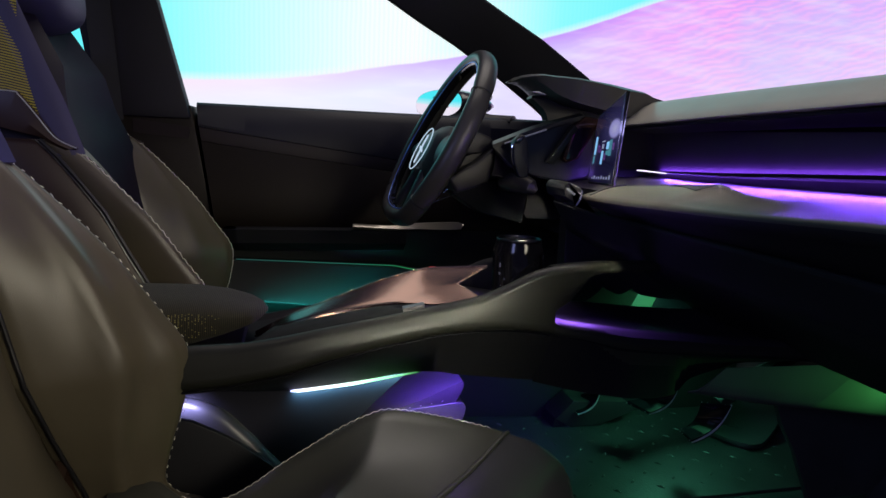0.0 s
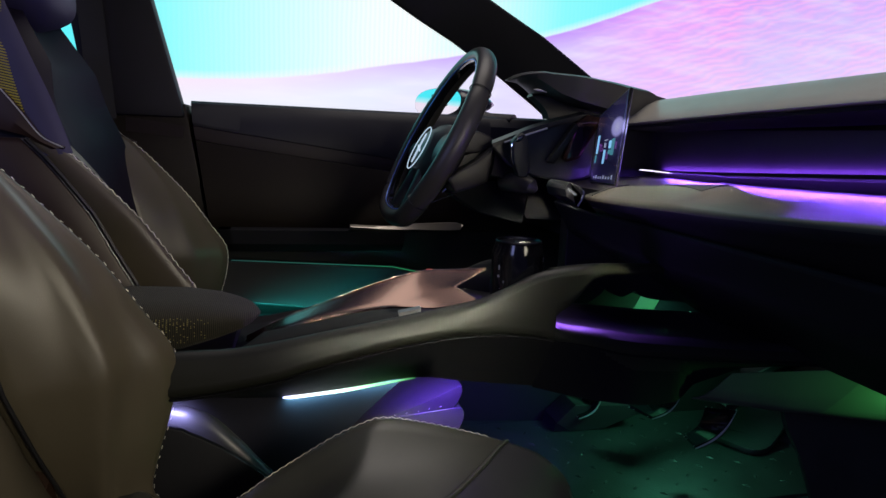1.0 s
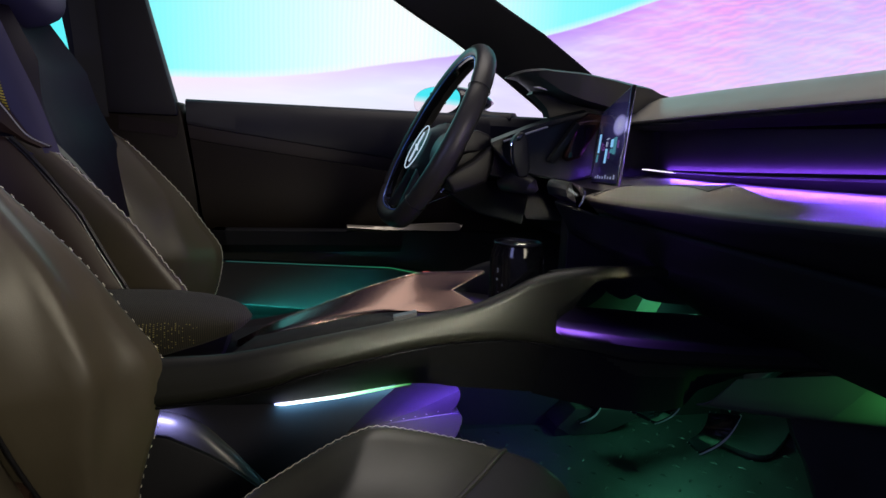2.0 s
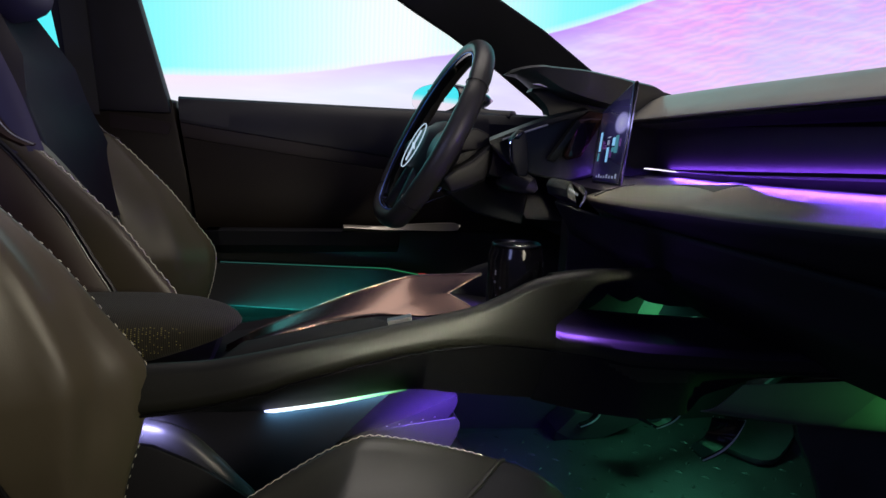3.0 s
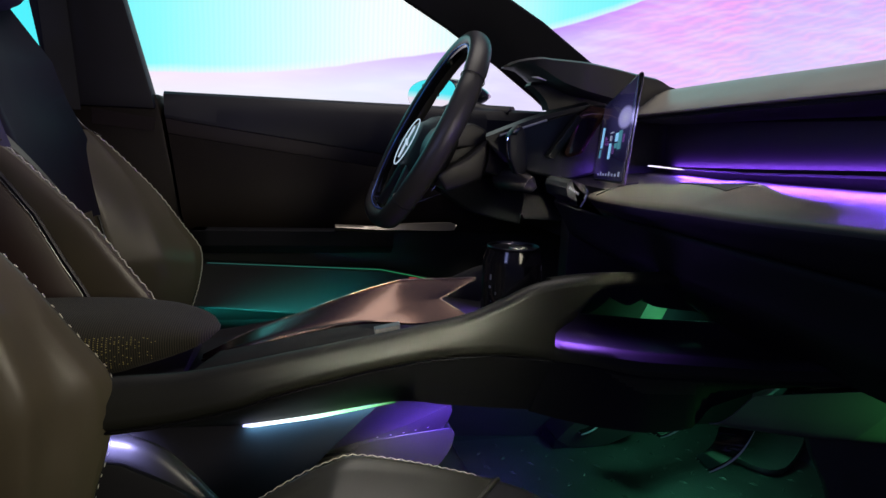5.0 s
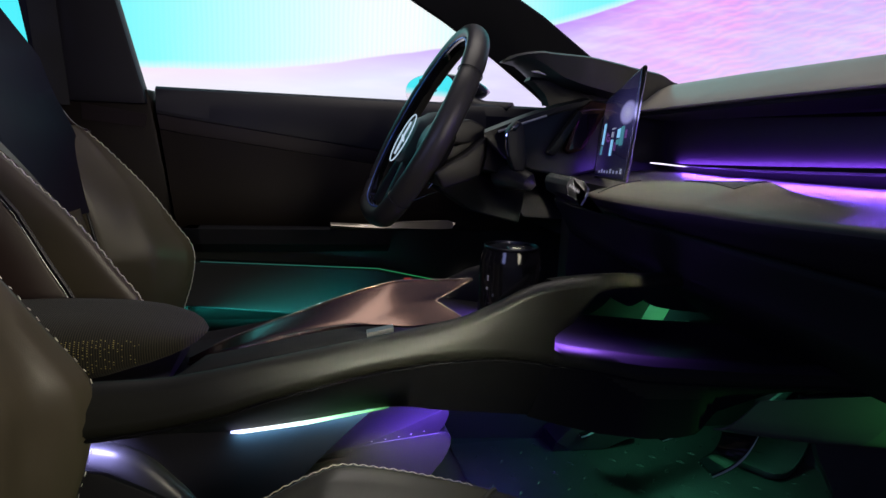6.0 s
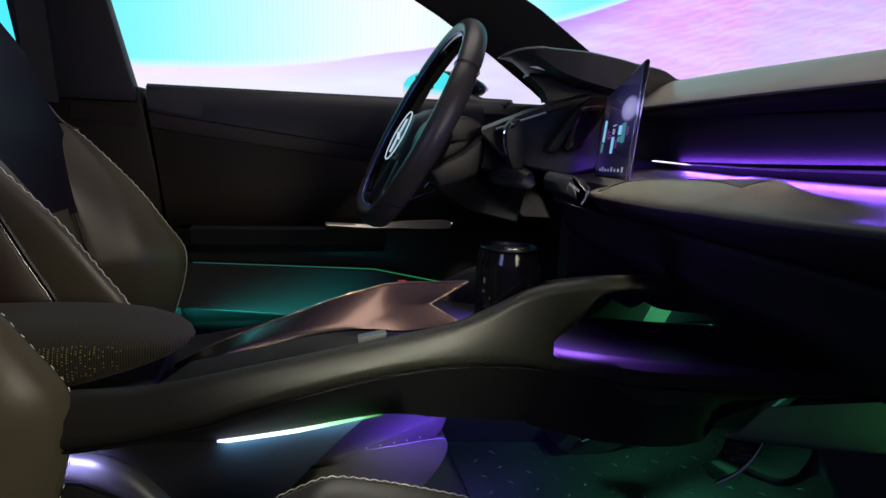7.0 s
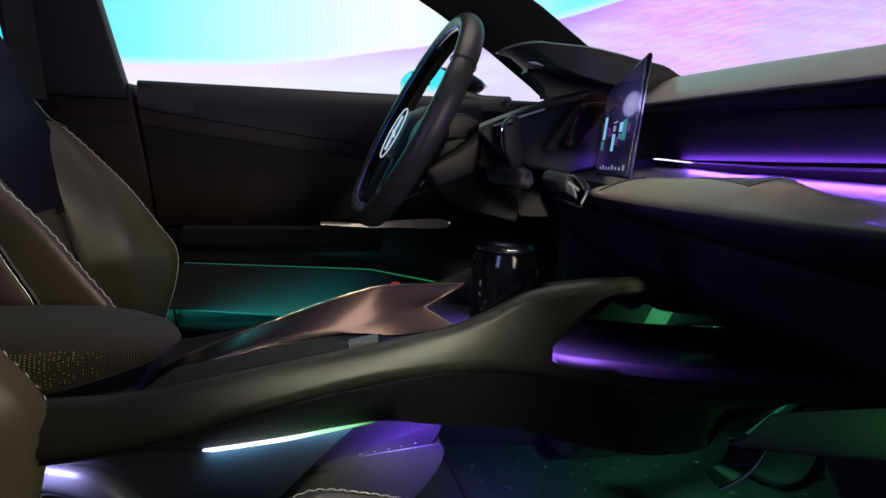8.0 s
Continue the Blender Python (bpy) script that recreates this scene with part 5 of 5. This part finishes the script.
# ---- steering wheel ----
def wheel():
    w = thing("steering_wheel", "dark leather steering wheel with a lit oval emblem", "steering wheel", (0.2665, 1.191, 1.143))
    R = 0.176
    tilt = radians(27.0)

    def at(a, b, c=0.0):
        """a across the car, b up the wheel, c forward along its axis."""
        return (b * math.sin(tilt) + c * math.cos(tilt), a, b * math.cos(tilt) - c * math.sin(tilt))

    def rim(t):
        a, b = R * math.sin(t), R * math.cos(t)
        if b < -0.85 * R:
            b = -0.85 * R + (b + 0.85 * R) * 0.35
        return a, b
    rings, trim = [], []
    for k in range(97):
        t = 2 * math.pi * k / 96
        a, b = rim(t)
        l = math.hypot(a, b)
        ua, ub = a / l, b / l
        groove = 0.0011 if k in (15, 16, 80, 81, 34, 62) else 0.0
        ring, inn = [], []
        for i in range(18):
            q = 2 * math.pi * i / 18
            rr, cc = (0.0150 - groove) * math.cos(q), (0.0185 - groove) * math.sin(q)
            ring.append(at(a + ua * rr, b + ub * rr, cc))
        rings.append(ring)
        for rr, cc in ((-0.0125, -0.012), (-0.0165, -0.008), (-0.0165, 0.0), (-0.0125, 0.006)):
            inn.append(at(a + ua * rr, b + ub * rr, cc))
        trim.append(inn)
    part("rim", loft(rings, caps=False), RIM, w, "dark leather rim", sharp=50)
    part("rim_inlay", loft(trim, caps=False), GLOSS, w, "gloss black inner inlay")
    # blue tube in place of the blue light reflected along the inner rim
    part("rim_reflection", tube([at(p[0] * 0.922, p[1] * 0.922, -0.0125) for p in (rim(2 * math.pi * k / 96) for k in range(96))], 0.0013, 6, closed=True), BLUE_REFLECTION, w, "thin blue line in place of reflected light")
    for t in (radians(58), radians(-58), radians(130), radians(-130)):
        a, b = rim(t)
        l = math.hypot(a, b)
        part("rim_seam", tube([at(a + a / l * 0.0152 * math.cos(q), b + b / l * 0.0152 * math.cos(q), 0.0187 * math.sin(q)) for q in (2 * math.pi * i / 20 for i in range(20))], 0.0009, 5, closed=True), BLACK, w)
    hub = [[at(r * 0.082 * math.copysign(abs(math.sin(t)) ** 0.8, math.sin(t)), r * 0.062 * math.copysign(abs(math.cos(t)) ** 0.8, math.cos(t)) - 0.022, c) for t in (2 * math.pi * i / 32 for i in range(32))] for r, c in ((0.05, -0.017), (0.45, -0.0155), (0.62, -0.012), (0.72, -0.005), (0.9, 0.002), (1.0, 0.010), (1.05, 0.03), (0.8, 0.05), (0.3, 0.06))]
    part("hub", loft(hub), BLACK, w)
    ring_part = part("emblem_ring", tube([at(0.044 * math.sin(t), 0.043 * math.cos(t) - 0.024, -0.0175) for t in (2 * math.pi * i / 36 for i in range(36))], 0.0010, 8, closed=True), EMBLEM, w, "lit oval emblem ring")
    star = [at(a, b - 0.024, -0.019) for a, b in ((0.003, 0.030), (0.0035, 0.003), (0.020, 0.006), (0.003, -0.003), (0.0, -0.030), (-0.003, -0.003), (-0.020, -0.007), (-0.0035, 0.003))]
    part("emblem_mark", loft([star, [tuple(Vector(p) + Vector(at(0, 0, 0.003))) for p in star]]), EMBLEM, ring_part, "lit emblem blade")
    for sgn in (-1, 1):
        rings = []
        for u in np.linspace(0, 1, 8):
            a = sgn * (0.07 + (R - 0.078) * u)
            b = -0.012 - 0.012 * u
            hh = 0.030 - 0.012 * u
            rings.append([at(a, b + hh * math.cos(q), 0.012 * math.sin(q) + 0.006) for q in (2 * math.pi * i / 14 for i in range(14))])
        part("spoke", loft(rings), BLACK, w)
        rings = []
        for u in np.linspace(0, 1, 8):
            a, b = sgn * (0.03 + 0.018 * u), -0.05 - 0.09 * u
            rings.append([at(a + 0.013 * math.cos(q), b, 0.010 * math.sin(q) + 0.004) for q in (2 * math.pi * i / 12 for i in range(12))])
        part("lower_spoke", loft(rings), BLACK, w)
    return w


BLUE_REFLECTION = surface("blue_reflection", (0.22, 0.36, 1.0), 0.3, metal=0.6, bump=0, vary=0.05)
EMBLEM = glow("lit_emblem", (0.62, 0.80, 1.0), 0.8)
RIM = surface("rim_leather", (0.052, 0.049, 0.042), 0.37, grain=800, bump=0.2, vary=0.1)
wheel()


def column():
    c = thing("steering_column", "dark steering column shroud with a control stalk", "steering column", (0.38, 1.19, 1.115))
    o = Vector(c.location)

    def block(name, pts, y0, y1, mat, label="", bev=0.004, yaw=0.0):
        bm = prism(pts, y0, y1, "y", bev, 3)
        for v in bm.verts:
            v.co.y += yaw * (v.co.x - pts[0][0])
            v.co -= o
        return part(name, bm, mat, c, label)
    block("upper_cowl", [(0.296, 1.146), (0.313, 1.160), (0.341, 1.164), (0.362, 1.156), (0.375, 1.139), (0.345, 1.126), (0.305, 1.122)], 1.142, 1.26, COWL, bev=0.004)
    block("cowl_brow", [(0.285, 1.110), (0.335, 1.127), (0.352, 1.130), (0.350, 1.112), (0.30, 1.092)], 1.150, 1.25, BLACK, bev=0.003)
    block("shroud", [(0.279, 1.078), (0.300, 1.094), (0.328, 1.108), (0.3645, 1.139), (0.3615, 1.104), (0.356, 1.075), (0.327, 1.062), (0.295, 1.052)], 1.120, 1.26, COWL, bev=0.006)
    block("side_cover", [(0.3665, 1.140), (0.386, 1.118), (0.406, 1.097), (0.404, 1.077), (0.359, 1.086), (0.3635, 1.104)], 1.121, 1.25, COWL, "pale plastic side cover", bev=0.004, yaw=0.35)
    block("lower_cover", [(0.298, 1.049), (0.330, 1.060), (0.358, 1.072), (0.404, 1.074), (0.46, 1.05), (0.45, 0.99), (0.36, 1.01)], 1.185, 1.27, TRAY, "black lower cover")
    # short arm with an upright blade-shaped stalk
    arm = tube([tuple(Vector(p) - o) for p in ((0.40, 1.15, 1.075), (0.412, 1.10, 1.076), (0.424, 1.084, 1.070), (0.432, 1.080, 1.062))], [0.020, 0.019, 0.015, 0.006], 14)
    part("stalk_arm", arm, COWL, c)
    stalk = block("stalk", [(0.3765, 1.146), (0.383, 1.156), (0.391, 1.163), (0.398, 1.1625), (0.4035, 1.155), (0.4065, 1.143), (0.4115, 1.100), (0.408, 1.088), (0.392, 1.088), (0.381, 1.112)], 1.062, 1.080, BLACK, "black upright control stalk", 0.004)
    part("stalk_line", tube([tuple(Vector((x, 1.0625, z)) - o) for x, z in smooth([(0.3785, 1.148), (0.3755, 1.140), (0.3765, 1.122), (0.380, 1.110)], 10)], 0.0011, 6), CHROME, stalk, "thin chrome line")
    block("stalk_button", [(0.379, 1.1475), (0.384, 1.1555), (0.391, 1.1605), (0.396, 1.1585), (0.389, 1.1480)], 1.0590, 1.0640, GLOSS, "gloss black button", 0.0012)
    # chrome bead painted in as the white highlight on the gloss button
    part("button_glint", tube([tuple(Vector((x, 1.0588, z)) - o) for x, z in ((0.3835, 1.1520), (0.3875, 1.1540))], 0.0013, 6), CHROME, stalk)
    # bright strokes of the lower wheel trim
    part("trim_stroke", tube([tuple(Vector((x, 1.118, z)) - o) for x, z in ((0.278, 1.063), (0.275, 1.058), (0.270, 1.053))], [0.0006, 0.0020, 0.0006], 6), CHROME, c, "short chrome stroke")
    part("trim_streak", tube([tuple(Vector((x, 1.118, z)) - o) for x, z in ((0.246, 1.033), (0.27, 1.043), (0.292, 1.051))], [0.0004, 0.0009, 0.0004], 6), STEEL, c, "thin metal streak")


column()


def pedals():
    for name, near, far, label in (
            ("accelerator_pedal", ((0.699, 0.918, 0.633), (0.772, 0.918, 0.700)), ((0.707, 0.965, 0.631), (0.746, 0.965, 0.688)), "polished metal accelerator pedal with raised edges"),
            ("brake_pedal", ((0.682, 1.03, 0.637), (0.740, 1.03, 0.692)), ((0.660, 1.08, 0.640), (0.706, 1.08, 0.672)), "polished metal brake pedal"),
            ("foot_rest", ((0.602, 1.17, 0.578), (0.650, 1.17, 0.630)), ((0.598, 1.21, 0.578), (0.628, 1.21, 0.610)), "polished metal foot rest")):
        a, b = (Vector(q) for q in near)
        c, d = (Vector(q) for q in far)
        o = (a + b + c + d) / 4
        p = thing(name, label + " in the driver footwell", "pedal", tuple(o))
        rows = []
        for i in range(11):
            u = i / 10
            sag = Vector((0.010, 0, -0.010)) * math.sin(u * math.pi)
            n, f = a.lerp(b, u) + sag - o, c.lerp(d, u) + sag - o
            rows.append([tuple(n.lerp(f, v)) for v in (0, 0.2, 0.5, 0.8, 1)])
        plate = part("plate", sheet(rows, 0.007), GLOSS, p, "dark gloss pedal plate")
        for e, r in ((0, 0.0022), (1, 0.0009), (3, 0.0008), (4, 0.0012)):
            part("edge", tube([tuple(Vector(q[e]) + Vector((-0.002, 0, 0.002))) for q in rows], [r * (0.5 + 0.5 * math.sin(math.pi * (i + 0.5) / 11)) for i in range(11)], 8), BRIGHT, plate, "bright pedal edge")
        part("lever", tube([tuple((b + d) / 2 - o), tuple((b + d) / 2 - o + Vector((0.10, 0.02, 0.05))), tuple((b + d) / 2 - o + Vector((0.30, 0.03, 0.12)))], [0.014, 0.012, 0.012], 8), BLACK, p)


pedals()


def footwell():
    # moulded floor mat with a raised heel plate, and kick panels at the sides
    mat = thing("floor_mat", "dark rubber driver floor mat with a raised heel pad", "floor mat", (0.62, 1.15, FLOOR))
    part("mat", box(-0.26, 0.42, -0.26, 0.094, 0.0, 0.006, 0.003), MAT, mat)
    heel = prism(smooth([(0.25, -0.06), (0.29, -0.125), (0.35, -0.115), (0.41, -0.075), (0.47, -0.005), (0.40, 0.03), (0.30, 0.01), (0.25, -0.06)], 28)[:-1], 0.0085, 0.022, "z", 0.006)
    for v in heel.verts:
        v.co.z += 0.45 * max(0.0, v.co.x - 0.33)
    part("heel_pad", heel, MAT, mat, "raised heel pad")
    part("heel_groove", tube([(0.29, -0.035, 0.0245), (0.33, -0.075, 0.0245), (0.36, -0.105, 0.034)], 0.002, 6), BLACK, mat)
    bm = bmesh.new()
    rnd = random.Random(7)
    for i in range(15):
        for k in range(6):
            c = Vector((-0.22 + 0.042 * i + rnd.uniform(-0.003, 0.003), -0.22 + 0.052 * k + (0.026 if i % 2 else 0), 0.006))
            turn = 0.8 if (i + k) % 2 else -0.8
            ring = [c + Vector((0.008 * math.cos(t) * math.cos(turn) - 0.003 * math.sin(t) * math.sin(turn), 0.008 * math.cos(t) * math.sin(turn) + 0.003 * math.sin(t) * math.cos(turn), 0)) for t in (2 * math.pi * q / 8 for q in range(8))]
            v = [bm.verts.new(p) for p in ring]
            top = bm.verts.new(c + Vector((0, 0, 0.003)))
            for q in range(8):
                bm.faces.new((v[q], v[(q + 1) % 8], top))
    tagged(part("stud_pattern", bm, MAT, mat, "small raised rubber studs"), kind="stuff")
    # low kick box beside the foot rest
    p = thing("knee_panel", "dark scalloped knee panel under the driver's dashboard", "knee panel", (0.65, 1.03, 0.93))
    low = smooth([(0.47, 0.850), (0.518, 0.872), (0.541, 0.888), (0.550, 0.899)], 8) + smooth([(0.556, 0.894), (0.584, 0.883), (0.609, 0.894)], 8) + smooth([(0.616, 0.888), (0.631, 0.881), (0.666, 0.875), (0.702, 0.871), (0.80, 0.862)], 10)
    low = [(x - 0.65, z - 0.93) for x, z in low]
    part("panel", prism(low + [(0.20, 0.09), (-0.18, 0.09)], -0.012, 0.02, "y", 0.0015), BLACK, p)
    part("back_cover", box(0.0, 0.58, 0.30, 0.31, -0.25, 0.09), MATTE, p)
    part("upper_cover", box(-0.10, 0.40, 0.021, 0.42, 0.03, 0.09, 0.01), MATTE, p)
    side = thing("side_kick_panel", "faceted grey side panel of the driver footwell", "kick panel", (0.68, 1.12, FLOOR + 0.2))
    turns = [(-0.12, 0.058), (-0.012, 0.0), (0.068, 0.040), (0.11, 0.10), (0.34, 0.11)]
    for n, ((x0, d0), (x1, d1)) in enumerate(zip(turns, turns[1:])):
        bm = prism([(x0, d0), (x1 - 0.001, d1), (x1 - 0.001, d1 + 0.008), (x0, d0 + 0.008)], 0.05, 0.16, "z", 0.001)
        for v in bm.verts:
            v.co.x += 0.5 * (v.co.z - 0.085)
        # first two facets greenish, the rest black: light and shade put into the colour
        part("facet", bm, LIT_FACET if n < 2 else BLACK_SATIN, side)
    part("lamp_lens", box(0.085, 0.112, -0.125, -0.10, 0.108, 0.1105, 0.001), glow("green_lens", (0.10, 0.75, 0.16), 0.9), side, "small green footwell light")
    k = thing("kick_panel", "angular dark kick panel beside the foot rest", "kick panel", (0.62, 1.18, FLOOR + 0.006))
    part("panel", prism([(-0.066, 0.022), (-0.026, 0.060), (0.10, 0.052), (0.12, 0.030), (0.04, 0.001), (-0.03, 0.001)], 0.0, 0.066, "y", 0.002), KICK, k)
    part("wing", prism([(-0.070, 0.0), (-0.066, 0.020), (-0.028, 0.001)], 0.004, 0.066, "y", 0.001), BLACK_SATIN, k)


def floor_side():
    bm = prism([(-0.20, 1.352), (0.376, 1.275), (0.57, 1.250), (1.04, 1.240), (1.04, 1.262), (0.57, 1.272), (0.376, 1.297), (-0.20, 1.374)], FLOOR, 0.72, "z", 0.002)
    tagged(finish(bm, "trim_floor_side", KICK), "grey plastic side trim along the driver floor", "side trim", kind="structure")


KICK = surface("kick_plastic", (0.032, 0.030, 0.030), 0.45, grain=1500, bump=0.08, vary=0.12)
LIT_FACET = surface("lit_facet_plastic", (0.09, 0.12, 0.07), 0.5, grain=1500, bump=0.08, vary=0.15)
MAT = surface("mat_rubber", (0.032, 0.036, 0.035), 0.5, grain=300, bump=0.4, vary=0.3, patch=20)
BLACK_SATIN = surface("satin_black", (0.012, 0.011, 0.018), 0.45, grain=1500, bump=0.08, vary=0.15)
footwell()
floor_side()


def mirror():
    m = thing("door_mirror", "black exterior door mirror with cyan reflection", "mirror", (0.39, 1.72, 1.243))
    o = Vector(m.location)
    near, far = Vector((0.424, 1.585, 1.243)), Vector((0.356, 1.86, 1.243))
    out = Vector((0.97, 0.23, 0))

    def ring(d, f, lift=0.0, lead=0.0):
        pts = []
        for i in range(40):
            t = 2 * math.pi * i / 40
            c, z = math.cos(t), math.sin(t)
            u = 0.5 + 0.5 * f * math.copysign(abs(c) ** 0.8, c)
            p = far.lerp(near, u) + out * d + Vector((0, lead, 0.037 * f * math.copysign(abs(z) ** 0.85, z) + lift))
            pts.append(tuple(p - o))
        return pts
    part("housing", loft([ring(0.004, 0.95), ring(-0.003, 0.975), ring(-0.002, 0.995), ring(0.02, 1.03), ring(0.06, 0.98, -0.002, -0.01), ring(0.10, 0.6, -0.004, -0.05), ring(0.135, 0.12, -0.003, -0.09)]), PAINT, m, sharp=50)
    part("mirror_glass", loft([ring(0.0035, 0.965), ring(-0.0035, 0.965)]), MIRROR, m, "mirror glass")
    part("foot", tube([(0.06, -0.12, -0.03), (0.10, -0.15, -0.040), (0.15, -0.19, -0.045)], [0.016, 0.013, 0.016], 10, flat=1.6), BLACK, m)


MIRROR = surface("mirror_glass", (0.85, 0.9, 0.92), 0.02, metal=1.0, bump=0, vary=0.02)
mirror()
